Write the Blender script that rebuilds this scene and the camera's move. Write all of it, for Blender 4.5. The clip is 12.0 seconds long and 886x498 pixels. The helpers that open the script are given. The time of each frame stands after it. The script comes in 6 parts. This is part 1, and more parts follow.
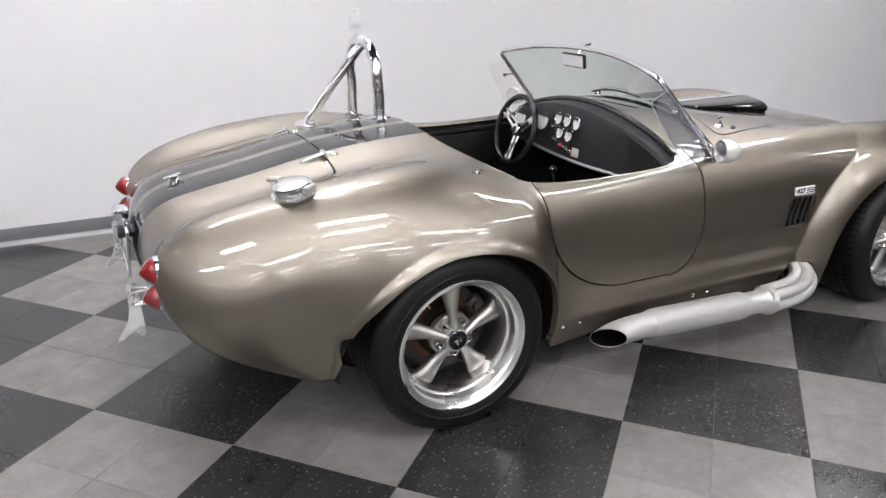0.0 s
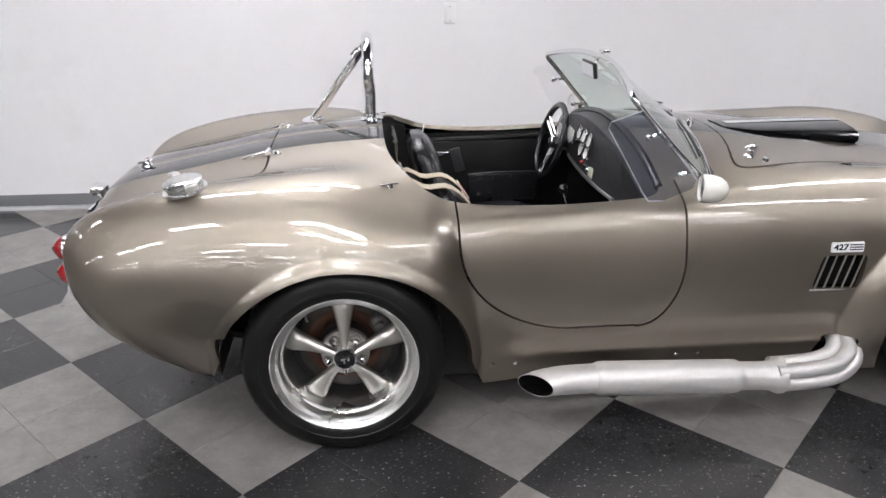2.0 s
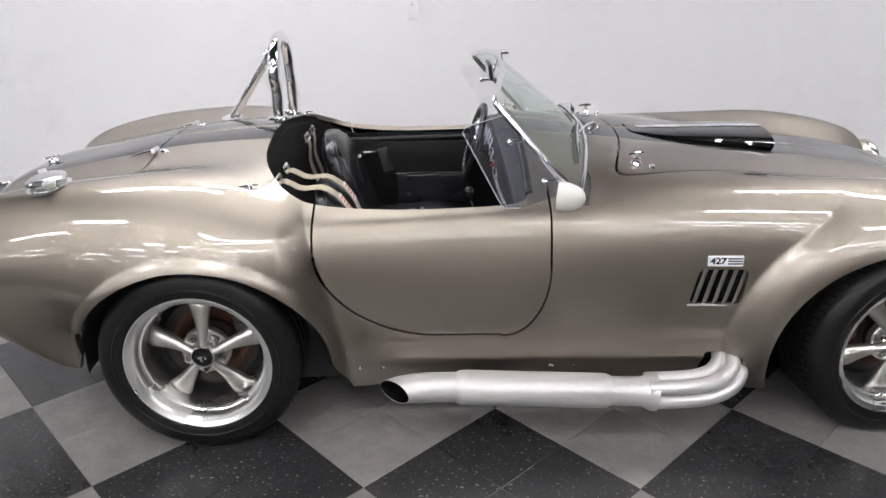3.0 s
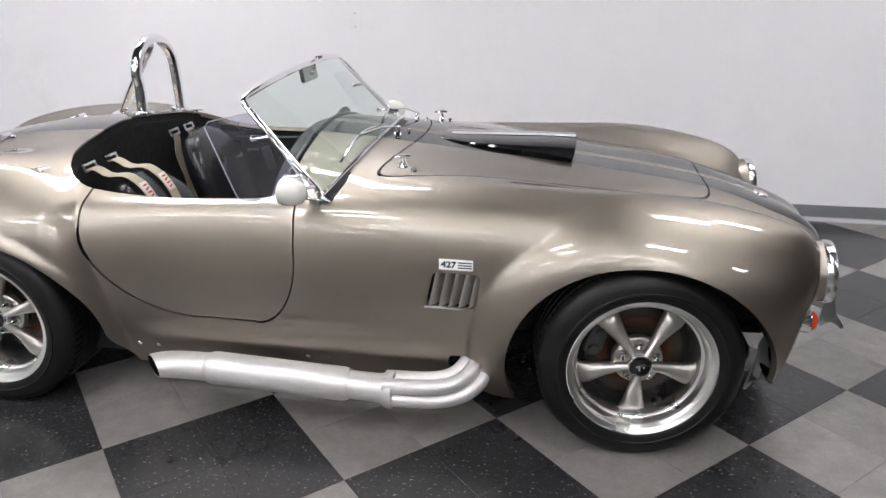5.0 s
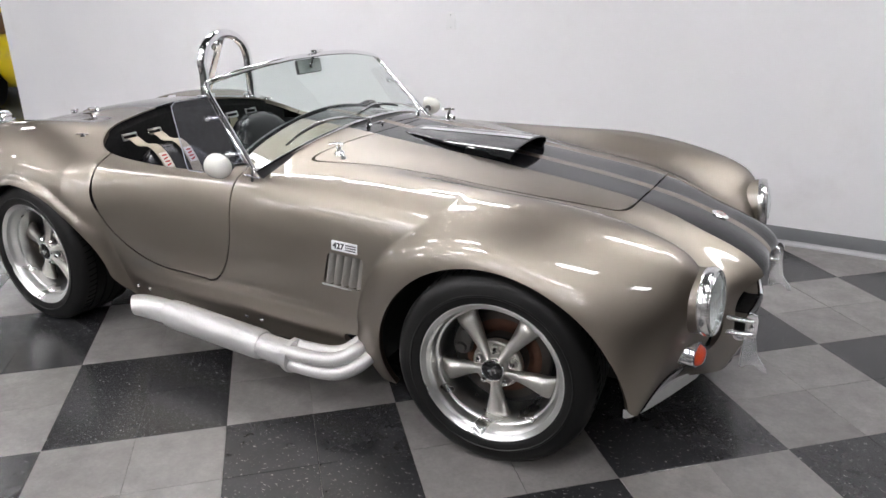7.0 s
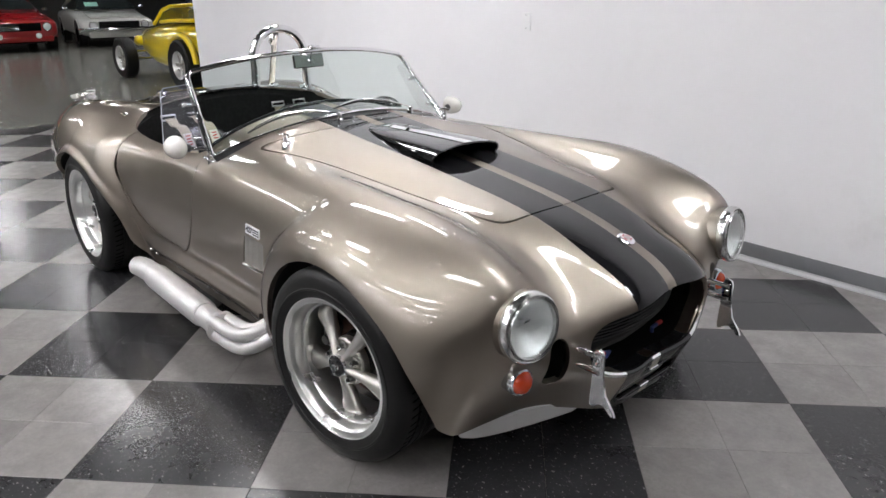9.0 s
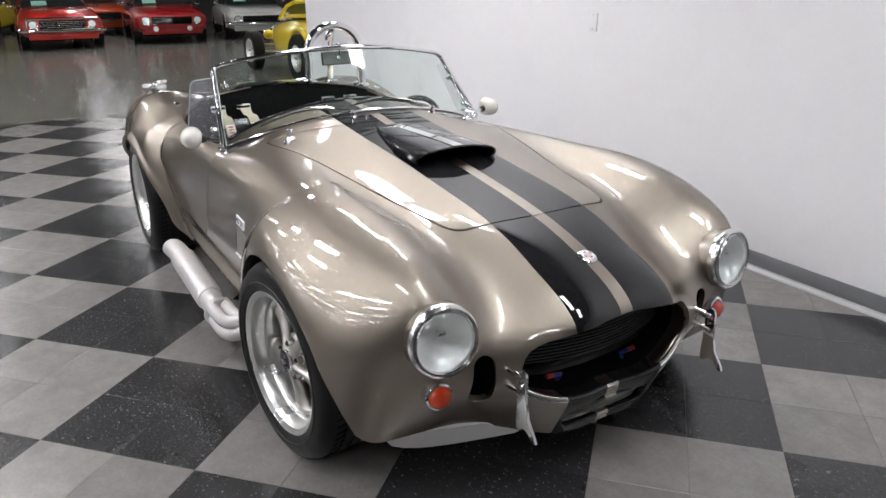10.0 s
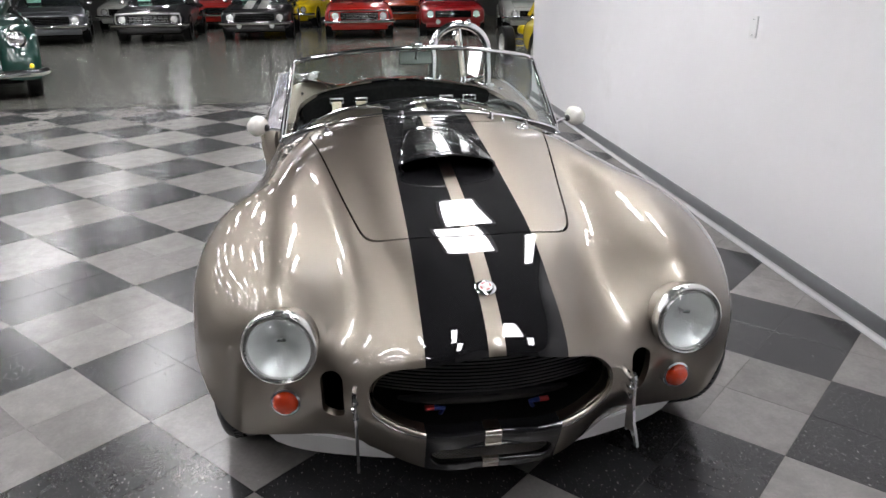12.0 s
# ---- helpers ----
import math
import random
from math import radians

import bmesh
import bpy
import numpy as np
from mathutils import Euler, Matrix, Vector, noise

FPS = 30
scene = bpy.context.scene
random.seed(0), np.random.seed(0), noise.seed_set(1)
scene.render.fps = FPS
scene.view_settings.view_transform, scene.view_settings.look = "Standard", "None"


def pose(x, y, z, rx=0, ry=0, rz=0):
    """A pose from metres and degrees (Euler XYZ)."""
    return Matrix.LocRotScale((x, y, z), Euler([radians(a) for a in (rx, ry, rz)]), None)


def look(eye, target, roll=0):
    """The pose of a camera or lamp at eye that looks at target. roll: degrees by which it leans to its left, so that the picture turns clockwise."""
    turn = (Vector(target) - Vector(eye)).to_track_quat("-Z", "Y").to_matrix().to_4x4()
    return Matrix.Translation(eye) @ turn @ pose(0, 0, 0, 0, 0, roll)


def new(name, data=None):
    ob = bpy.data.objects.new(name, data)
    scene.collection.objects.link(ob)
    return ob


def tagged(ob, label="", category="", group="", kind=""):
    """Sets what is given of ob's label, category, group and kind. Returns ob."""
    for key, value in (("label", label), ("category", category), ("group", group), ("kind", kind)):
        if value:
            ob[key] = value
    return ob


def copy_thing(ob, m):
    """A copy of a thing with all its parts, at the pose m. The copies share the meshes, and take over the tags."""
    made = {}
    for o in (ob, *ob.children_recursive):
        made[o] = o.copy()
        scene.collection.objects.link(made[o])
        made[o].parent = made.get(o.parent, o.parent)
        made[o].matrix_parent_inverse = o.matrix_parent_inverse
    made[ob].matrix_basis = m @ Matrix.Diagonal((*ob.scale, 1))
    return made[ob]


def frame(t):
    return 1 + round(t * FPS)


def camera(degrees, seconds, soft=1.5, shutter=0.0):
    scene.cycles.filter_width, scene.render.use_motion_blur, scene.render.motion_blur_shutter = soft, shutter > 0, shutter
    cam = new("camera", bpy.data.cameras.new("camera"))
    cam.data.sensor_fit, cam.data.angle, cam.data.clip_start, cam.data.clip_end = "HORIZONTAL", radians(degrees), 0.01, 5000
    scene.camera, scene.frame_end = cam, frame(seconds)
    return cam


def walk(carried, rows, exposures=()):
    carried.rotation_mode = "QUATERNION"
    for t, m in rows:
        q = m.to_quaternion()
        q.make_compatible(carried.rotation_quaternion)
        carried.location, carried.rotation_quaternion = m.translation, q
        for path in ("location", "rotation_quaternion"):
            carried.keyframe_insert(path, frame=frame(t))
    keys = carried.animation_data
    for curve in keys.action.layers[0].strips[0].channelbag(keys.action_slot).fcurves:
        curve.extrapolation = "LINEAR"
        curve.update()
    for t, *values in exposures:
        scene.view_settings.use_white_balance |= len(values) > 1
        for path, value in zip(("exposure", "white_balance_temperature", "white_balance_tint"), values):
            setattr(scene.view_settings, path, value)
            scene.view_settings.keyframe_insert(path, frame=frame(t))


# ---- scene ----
cam = camera(63.0, 12.0)
PATH = [
    (0, (-2.144, -2.733, 1.498), (-1.326, -1.054, 0.783), -0.2),
    (0.5, (-1.903, -2.777, 1.507), (-1.29, -1.017, 0.783), -0.1),
    (1, (-1.646, -2.802, 1.514), (-1.249, -0.981, 0.786), -0.1),
    (1.5, (-1.333, -2.84, 1.515), (-1.075, -0.996, 0.785), -0.4),
    (2, (-1.021, -2.864, 1.524), (-0.843, -1.013, 0.787), -0.4),
    (2.5, (-0.697, -2.864, 1.532), (-0.601, -1.01, 0.789), -0.5),
    (3, (-0.364, -2.865, 1.539), (-0.351, -1.011, 0.789), -0.7),
    (3.5, (-0.032, -2.866, 1.548), (-0.102, -1.016, 0.79), -1.0),
    (3.7, (0.104, -2.864, 1.55), (-0.001, -1.017, 0.789), -1.0),
    (5.3, (1.067, -2.881, 1.495), (0.685, -1.048, 0.791), -0.6),
    (5.5, (1.191, -2.861, 1.493), (0.756, -1.04, 0.789), -0.7),
    (6, (1.501, -2.808, 1.487), (0.913, -1.03, 0.783), -0.7),
    (6.5, (1.791, -2.727, 1.48), (1.022, -1.016, 0.784), -0.9),
    (7, (2.039, -2.583, 1.47), (1.093, -0.962, 0.779), -0.9),
    (7.5, (2.282, -2.416, 1.466), (1.221, -0.87, 0.771), -0.8),
    (7.7, (2.382, -2.345, 1.458), (1.277, -0.828, 0.766), -0.9),
    (9.3, (3.005, -1.745, 1.463), (1.53, -0.583, 0.774), -0.6),
    (9.5, (3.07, -1.643, 1.464), (1.547, -0.546, 0.774), -0.6),
    (10, (3.192, -1.397, 1.463), (1.577, -0.44, 0.773), -0.4),
    (10.5, (3.309, -1.122, 1.47), (1.621, -0.303, 0.777), -0.5),
    (11, (3.392, -0.854, 1.474), (1.626, -0.218, 0.784), -0.3),
    (11.5, (3.426, -0.577, 1.483), (1.6, -0.152, 0.786), -0.6),
    (12, (3.46, -0.325, 1.482), (1.6, -0.092, 0.785), -0.5),
]
walk(cam, [(t, look(eye, target, roll)) for t, eye, target, roll in PATH])

# ---- small tools ----
def lerp(a, b, f):
    return a + (b - a) * f


def link_mesh(name, verts, faces, material=None, smooth=30):
    me = bpy.data.meshes.new(name)
    me.from_pydata([tuple(float(c) for c in v) for v in verts], [], [tuple(f) for f in faces])
    if material:
        me.materials.append(material)
    if smooth:
        me.shade_smooth()
        me.set_sharp_from_angle(angle=radians(smooth))
    me.update()
    return new(name, me)


class Geo:
    """Verts and faces of one part, put together from shapes."""

    def __init__(self):
        self.v, self.f = [], []

    def add(self, verts, faces, m=None):
        n = len(self.v)
        self.v += [(m @ Vector(p)) if m else Vector(p) for p in verts]
        self.f += [[i + n for i in f] for f in faces]
        return self

    def lathe(self, profile, seg=32, m=None, arc=360.0, closed=False):
        """A profile of (radius, height) turned round z."""
        full = arc >= 360
        cols = seg if full else seg + 1
        verts, faces = [], []
        for k in range(cols):
            a = radians(arc) * k / seg
            verts += [(r * math.cos(a), r * math.sin(a), h) for r, h in profile]
        n = len(profile)
        for k in range(seg):
            a, b = k * n, ((k + 1) % cols) * n
            for j in range(n if closed else n - 1):
                jj = (j + 1) % n
                faces.append([a + j, b + j, b + jj, a + jj])
        if not closed and full:
            if profile[0][0] > 1e-6:
                faces.append([k * n for k in range(cols)][::-1])
            if profile[-1][0] > 1e-6:
                faces.append([k * n + n - 1 for k in range(cols)])
        return self.add(verts, faces, m)

    def tube(self, pts, radius, seg=12, closed=False, m=None, flat=1.0, up=None):
        """A round bar along a line of points; radius may be a list."""
        P = [Vector(p) for p in pts]
        n = len(P)
        R = radius if isinstance(radius, (list, tuple)) else [radius] * n
        verts, faces, side = [], [], None
        for i in range(n):
            a, b = P[i - 1] if (i or closed) else P[0], P[(i + 1) % n] if (i < n - 1 or closed) else P[-1]
            d = (b - a).normalized()
            if up is not None:
                side = d.cross(Vector(up)).normalized()
            elif side is None:
                side = d.cross(Vector((0, 0, 1)) if abs(d.z) < 0.9 else Vector((1, 0, 0))).normalized()
            else:
                side = (side - d * side.dot(d)).normalized()
            w = side.cross(d)
            for k in range(seg):
                t = 2 * math.pi * k / seg
                verts.append(P[i] + (side * math.cos(t) + w * math.sin(t) * flat) * R[i])
        rows = n if closed else n - 1
        for i in range(rows):
            a, b = i * seg, ((i + 1) % n) * seg
            for k in range(seg):
                kk = (k + 1) % seg
                faces.append([a + k, a + kk, b + kk, b + k])
        if not closed:
            faces.append(list(range(seg))[::-1])
            faces.append([(n - 1) * seg + k for k in range(seg)])
        return self.add(verts, faces, m)

    def box(self, size, m=None, bevel=0.0, seg=2):
        bm = bmesh.new()
        bmesh.ops.create_cube(bm, size=1.0)
        bmesh.ops.scale(bm, vec=size, verts=bm.verts)
        if bevel:
            bmesh.ops.bevel(bm, geom=bm.edges[:], offset=bevel, segments=seg, affect="EDGES", profile=0.5)
        bm.verts.index_update()
        self.add([v.co.copy() for v in bm.verts], [[v.index for v in f.verts] for f in bm.faces], m)
        bm.free()
        return self

    def ball(self, size, m=None, seg=20, rings=12):
        prof = [(math.sin(math.pi * k / rings), -math.cos(math.pi * k / rings)) for k in range(rings + 1)]
        prof[0], prof[-1] = (0.0, -1.0), (0.0, 1.0)
        s = Matrix.Diagonal((*size, 1))
        return self.lathe(prof, seg, (m @ s) if m else s)

    def grid(self, rows, close=False, m=None):
        """A sheet through rows of points, all of one length."""
        n = len(rows[0])
        verts = [p for r in rows for p in r]
        faces = []
        for i in range(len(rows) - 1):
            for j in range(n if close else n - 1):
                jj = (j + 1) % n
                faces.append([i * n + j, i * n + jj, (i + 1) * n + jj, (i + 1) * n + j])
        return self.add(verts, faces, m)

    def slab(self, outline, depth, m=None, bevel=0.0):
        """A flat outline (x, y) given a thickness along z, with a chamfer on top."""
        n = len(outline)
        c = Vector((sum(p[0] for p in outline) / n, sum(p[1] for p in outline) / n, 0))
        layers = [[Vector((p[0], p[1], 0)) for p in outline]]
        if bevel:
            layers.append([Vector((p[0], p[1], depth - bevel)) for p in outline])
            layers.append([Vector((p[0], p[1], depth)) + (c - Vector((p[0], p[1], 0))).normalized() * bevel for p in outline])
        else:
            layers.append([Vector((p[0], p[1], depth)) for p in outline])
        verts = [p for r in layers for p in r]
        faces = [list(range(n))[::-1], [(len(layers) - 1) * n + k for k in range(n)]]
        for i in range(len(layers) - 1):
            for k in range(n):
                kk = (k + 1) % n
                faces.append([i * n + k, i * n + kk, (i + 1) * n + kk, (i + 1) * n + k])
        return self.add(verts, faces, m)


def part(name, geo, material, parent, label="", smooth=30):
    """Links a shape as one mesh object under a thing or under a part."""
    ob = link_mesh(name, geo.v, geo.f, material, smooth)
    ob.parent = parent
    if label:
        ob["label"] = label
    return ob


def thing(name, label, category, m=None, group="", kind=""):
    ob = new(name)
    ob.empty_display_size = 0.1
    if m is not None:
        ob.matrix_basis = m
    return tagged(ob, label, category, group, kind)


def solo(name, geo, material, label, category, m=None, group="", kind="", smooth=30):
    ob = link_mesh(name, geo.v, geo.f, material, smooth)
    if m is not None:
        ob.matrix_basis = m
    return tagged(ob, label, category, group, kind)


def aim(p, d, roll=0):
    """A pose at p whose z points along d."""
    return Matrix.Translation(p) @ Vector(d).to_track_quat("Z", "Y").to_matrix().to_4x4() @ pose(0, 0, 0, 0, 0, roll)


def spline(knots, pts, at):
    """Natural cubic spline through pts (n, dims) at the knots, read at the values of at."""
    t, p, s = np.asarray(knots, float), np.asarray(pts, float), np.asarray(at, float)
    n, h = len(t), np.diff(np.asarray(knots, float))
    A, b = np.eye(n), np.zeros_like(p)
    for i in range(1, n - 1):
        A[i, i - 1], A[i, i], A[i, i + 1] = h[i - 1], 2 * (h[i - 1] + h[i]), h[i]
        b[i] = 6 * ((p[i + 1] - p[i]) / h[i] - (p[i] - p[i - 1]) / h[i - 1])
    mm = np.linalg.solve(A, b)
    k = np.clip(np.searchsorted(t, s, side="right") - 1, 0, n - 2)
    d, hh = (s - t[k])[:, None], h[k][:, None]
    return p[k] + d * ((p[k + 1] - p[k]) / hh - hh * (2 * mm[k] + mm[k + 1]) / 6) + d ** 2 * mm[k] / 2 + d ** 3 * (mm[k + 1] - mm[k]) / (6 * hh)


def curve_through(pts, n):
    """n points on a smooth line through pts."""
    p = np.asarray(pts, float)
    t = np.concatenate([[0], np.cumsum(np.linalg.norm(np.diff(p, axis=0), axis=1))])
    return [Vector(q) for q in spline(t, p, np.linspace(0, t[-1], n))]


def smax(k, *vals):
    """A rounded maximum, for the outlines of panels."""
    top = np.maximum.reduce(vals)
    return top + k * np.log(sum(np.exp((v - top) / k) for v in vals))


def clip(V, F, g):
    """Cuts a sheet along g = 0 and keeps the side on which g is positive."""
    V, keep, cache = list(V), [], {}
    for f in F:
        s = [g[i] >= 0 for i in f]
        if all(s):
            keep.append(f)
        elif any(s):
            out = []
            for a, b, sa, sb in zip(f, f[1:] + f[:1], s, s[1:] + s[:1]):
                if sa:
                    out.append(a)
                if sa != sb:
                    key = (a, b) if a < b else (b, a)
                    if key not in cache:
                        i, j = key
                        w = g[i] / (g[i] - g[j])
                        cache[key] = len(V)
                        V.append(V[i] + (V[j] - V[i]) * min(max(w, 0.002), 0.998))
                    out.append(cache[key])
            if len(out) > 2:
                keep.append(out)
    used = sorted({i for f in keep for i in f})
    idx = {o: k for k, o in enumerate(used)}
    return [V[i] for i in used], [[idx[i] for i in f] for f in keep]


# ---- world: the showroom is closed, only a trace of grey gets in ----
world = bpy.data.worlds.new("world")
scene.world = world
world.use_nodes = True
world.node_tree.nodes["Background"].inputs[0].default_value = (0.8, 0.9, 1.0, 1)
world.node_tree.nodes["Background"].inputs[1].default_value = 0.02
LAMP_POWER = 37.0

# ---- materials ----
class Nodes:
    """A short way to write node materials."""

    def __init__(self, name):
        self.mat = bpy.data.materials.new(name)
        self.mat.use_nodes = True
        self.t = self.mat.node_tree
        self.b = self.t.nodes["Principled BSDF"]

    def put(self, socket, value):
        if isinstance(value, bpy.types.NodeSocket):
            self.t.links.new(value, socket)
        elif isinstance(value, (tuple, list)) and len(value) == 3 and socket.type == "RGBA":
            socket.default_value = (*value, 1)
        else:
            socket.default_value = value

    def node(self, kind, out=0, props=None, **ins):
        n = self.t.nodes.new(kind)
        props = props or {}
        if "operation" in props:
            n.operation = props["operation"]
        if "use_clamp" in props:
            n.use_clamp = props["use_clamp"]
        if "data_type" in props:
            n.data_type = props["data_type"]
        for key, value in ins.items():
            self.put(n.inputs[int(key[1:]) if key[1:].isdigit() and key[0] == "i" else key.replace("_", " ")], value)
        return n.outputs[out]

    def math(self, op, a, b=0.0, clamp=False):
        return self.node("ShaderNodeMath", props={"operation": op, "use_clamp": clamp}, i0=a, i1=b)

    def where(self, kind="Object"):
        return self.node("ShaderNodeTexCoord", out={"Generated": 0, "Object": 3}[kind])

    def noise(self, scale, detail=4.0, rough=0.6, vec=None, out=0):
        ins = {"Scale": scale, "Detail": detail, "Roughness": rough}
        if vec is not None:
            ins["Vector"] = vec
        return self.node("ShaderNodeTexNoise", out=out, **ins)

    def ramp(self, fac, *stops):
        n = self.t.nodes.new("ShaderNodeValToRGB")
        e = n.color_ramp.elements
        for i, (at, col) in enumerate(stops):
            p = e[i] if i < 2 else e.new(at)
            p.position, p.color = at, (*col, 1) if isinstance(col, tuple) else (col, col, col, 1)
        self.put(n.inputs[0], fac)
        return n.outputs[0]

    def mix(self, fac, a, b):
        return self.node("ShaderNodeMix", out=2, props={"data_type": "RGBA"}, i0=fac, i6=a, i7=b)

    def bump(self, height, strength=0.2, dist=0.002):
        self.put(self.b.inputs["Normal"], self.node("ShaderNodeBump", Strength=strength, Distance=dist, Height=height))

    def set(self, **ins):
        for key, value in ins.items():
            self.put(self.b.inputs[key.replace("_", " ")], value)
        return self.mat


def material(name, base, rough=0.5, metal=0.0, vary=0.12, scale=30.0, relief=0.0, **kw):
    """A plain surface whose tone and gloss vary a little, with fine relief."""
    n = Nodes(name)
    w = n.where()
    f = n.noise(scale, 5.0, 0.65, w)
    dark, light = tuple(c * (1 - vary) for c in base), tuple(min(1, c * (1 + vary)) for c in base)
    col = n.mix(f, dark, light)
    r = n.math("MULTIPLY_ADD", n.noise(scale * 0.3, 3.0, 0.6, w), rough * 0.5)
    r.node.inputs[2].default_value = rough * 0.75
    if relief:
        n.bump(n.noise(scale * 8, 3.0, 0.6, w), 0.4, relief)
    return n.set(Base_Color=col, Roughness=r, Metallic=metal, **kw)


FLAKE_ROUGH = 0.475


def striped_paint(name, base, stripe=True):
    """Two-coat metallic paint, with two black stripes along the middle and a thin line of paint between them."""
    n = Nodes(name)
    w = n.where()
    flakes = n.noise(900.0, 2.0, 0.7, w)
    cloud = n.noise(2.5, 3.0, 0.5, w)
    col = n.mix(flakes, tuple(c * 0.86 for c in base), tuple(c * 1.14 for c in base))
    col = n.mix(n.math("MULTIPLY", cloud, 0.25), col, tuple(c * 0.9 for c in base))
    n.bump(n.noise(260.0, 2.0, 0.5, w), 0.03, 0.0006)
    # pigment and flakes under a clear coat: matt colour, a soft lobe, and the coat's sharp gloss over it
    flake = n.t.nodes.new("ShaderNodeBsdfAnisotropic")
    flake.distribution = "BECKMANN"
    n.put(flake.inputs["Color"], col)
    flake.inputs["Roughness"].default_value = FLAKE_ROUGH
    coat = n.node("ShaderNodeBsdfAnisotropic", Color=(1.0, 1.0, 1.0), Roughness=0.03)
    pigment = n.node("ShaderNodeBsdfDiffuse", Color=(0.165, 0.105, 0.086))
    under = n.node("ShaderNodeMixShader", i0=0.95, i1=pigment, i2=flake.outputs[0])
    shade = n.node("ShaderNodeMixShader", i0=n.node("ShaderNodeFresnel", IOR=1.5), i1=under, i2=coat)
    n.set(Base_Color=(0.008, 0.008, 0.009), Roughness=0.5, Coat_Weight=1.0, Coat_Roughness=0.025, Coat_IOR=1.5, Specular_IOR_Level=0.02)
    if stripe:
        y = n.math("ABSOLUTE", n.node("ShaderNodeSeparateXYZ", out=1, i0=w))
        on = n.math("MULTIPLY", n.math("GREATER_THAN", y, 0.023), n.math("LESS_THAN", y, 0.188))
        shade = n.node("ShaderNodeMixShader", i0=on, i1=shade, i2=n.b.outputs[0])
    n.t.links.new(shade, n.t.nodes["Material Output"].inputs[0])
    return n.mat


def tile_material(name, dark):
    n = Nodes(name)
    w = n.where()
    rnd = n.node("ShaderNodeObjectInfo", out=5)
    off = n.node("ShaderNodeVectorMath", props={"operation": "ADD"}, i0=n.node("ShaderNodeNewGeometry", out=0),
                 i1=n.node("ShaderNodeCombineXYZ", i0=n.math("MULTIPLY", rnd, 17.0), i1=n.math("MULTIPLY", rnd, 31.0)))
    blotch = n.noise(9.0, 6.0, 0.7, off)
    fine = n.noise(70.0, 4.0, 0.75, off)
    stretch = n.node("ShaderNodeVectorMath", props={"operation": "MULTIPLY"}, i0=off, i1=(62.0, 105.0, 60.0))
    fleck = n.noise(1.0, 3.0, 0.55, stretch)
    if dark:
        col = n.mix(blotch, (0.016, 0.016, 0.017), (0.038, 0.038, 0.040))
        col = n.mix(n.ramp(fine, (0.58, 0.0), (0.76, 0.45)), col, (0.12, 0.12, 0.12))
        col = n.mix(n.ramp(fleck, (0.645, 0.0), (0.675, 0.7)), col, (0.25, 0.245, 0.24))
    else:
        col = n.mix(n.ramp(blotch, (0.35, 0.0), (0.68, 1.0)), (0.168, 0.160, 0.152), (0.229, 0.218, 0.208))
        col = n.mix(n.ramp(fine, (0.42, 0.0), (0.70, 0.5)), col, (0.15, 0.147, 0.14))
        col = n.mix(n.ramp(fleck, (0.68, 0.0), (0.74, 0.5)), col, (0.30, 0.29, 0.28))
    tone = n.node("ShaderNodeHueSaturation", Color=col, Value=n.math("MULTIPLY_ADD", rnd, 0.22))
    tone.node.inputs["Value"].links[0].from_node.inputs[2].default_value = 0.89
    r = n.math("MULTIPLY_ADD", n.noise(14.0, 5.0, 0.7, off), 0.09)
    r.node.inputs[2].default_value = 0.185
    n.bump(n.noise(40.0, 3.0, 0.6, off), 0.03, 0.001)
    return n.set(Base_Color=tone, Roughness=r, Specular_IOR_Level=0.50)


def concrete_material():
    n = Nodes("polished concrete")
    w = n.where()
    a, b = n.noise(0.5, 6.0, 0.65, w), n.noise(5.0, 6.0, 0.7, w)
    col = n.mix(n.ramp(a, (0.3, 0.0), (0.7, 1.0)), (0.15, 0.15, 0.132), (0.185, 0.185, 0.162))
    col = n.mix(n.ramp(b, (0.45, 0.0), (0.75, 0.5)), col, (0.14, 0.14, 0.125))
    r = n.math("MULTIPLY_ADD", b, 0.05)
    r.node.inputs[2].default_value = 0.19
    return n.set(Base_Color=col, Roughness=r)


def wall_material():
    """White wall paint with a roller's grain and a few grey scuffs low down."""
    n = Nodes("white wall paint")
    w = n.where()
    a, b = n.noise(0.9, 4.0, 0.6, w), n.noise(3.5, 5.0, 0.7, w)
    col = n.mix(n.ramp(a, (0.35, 0.0), (0.65, 1.0)), (0.835, 0.83, 0.852), (0.865, 0.86, 0.878))
    smudge = n.math("MULTIPLY", n.ramp(a, (0.52, 0.0), (0.70, 1.0)), n.ramp(b, (0.45, 0.0), (0.75, 0.35)))
    col = n.mix(smudge, col, (0.62, 0.60, 0.60))
    n.bump(n.noise(380.0, 3.0, 0.6, w), 0.12, 0.0008)
    return n.set(Base_Color=col, Roughness=0.62)


def lamp_material(name, colour, strength):
    n = Nodes(name)
    return n.set(Base_Color=(0.9, 0.9, 0.9), Roughness=0.6, Emission_Color=colour, Emission_Strength=strength)


def thin_glass(name, tint, gloss=0.06, haze=0.01):
    """A pane: it lets the light straight through and mirrors a little, more so at a slant."""
    n = Nodes(name)
    clear = n.node("ShaderNodeBsdfTransparent", i0=tint)
    shine = n.node("ShaderNodeBsdfGlossy", i0=(1.0, 1.0, 1.0), i1=haze)
    facing = n.node("ShaderNodeLayerWeight", out=1, i0=0.5)
    fres = n.math("MULTIPLY_ADD", n.math("POWER", facing, 5.0), 0.9)
    fres.node.inputs[2].default_value = gloss
    mixed = n.node("ShaderNodeMixShader", i0=fres, i1=clear, i2=shine)
    n.t.links.new(mixed, n.t.nodes["Material Output"].inputs[0])
    return n.mat


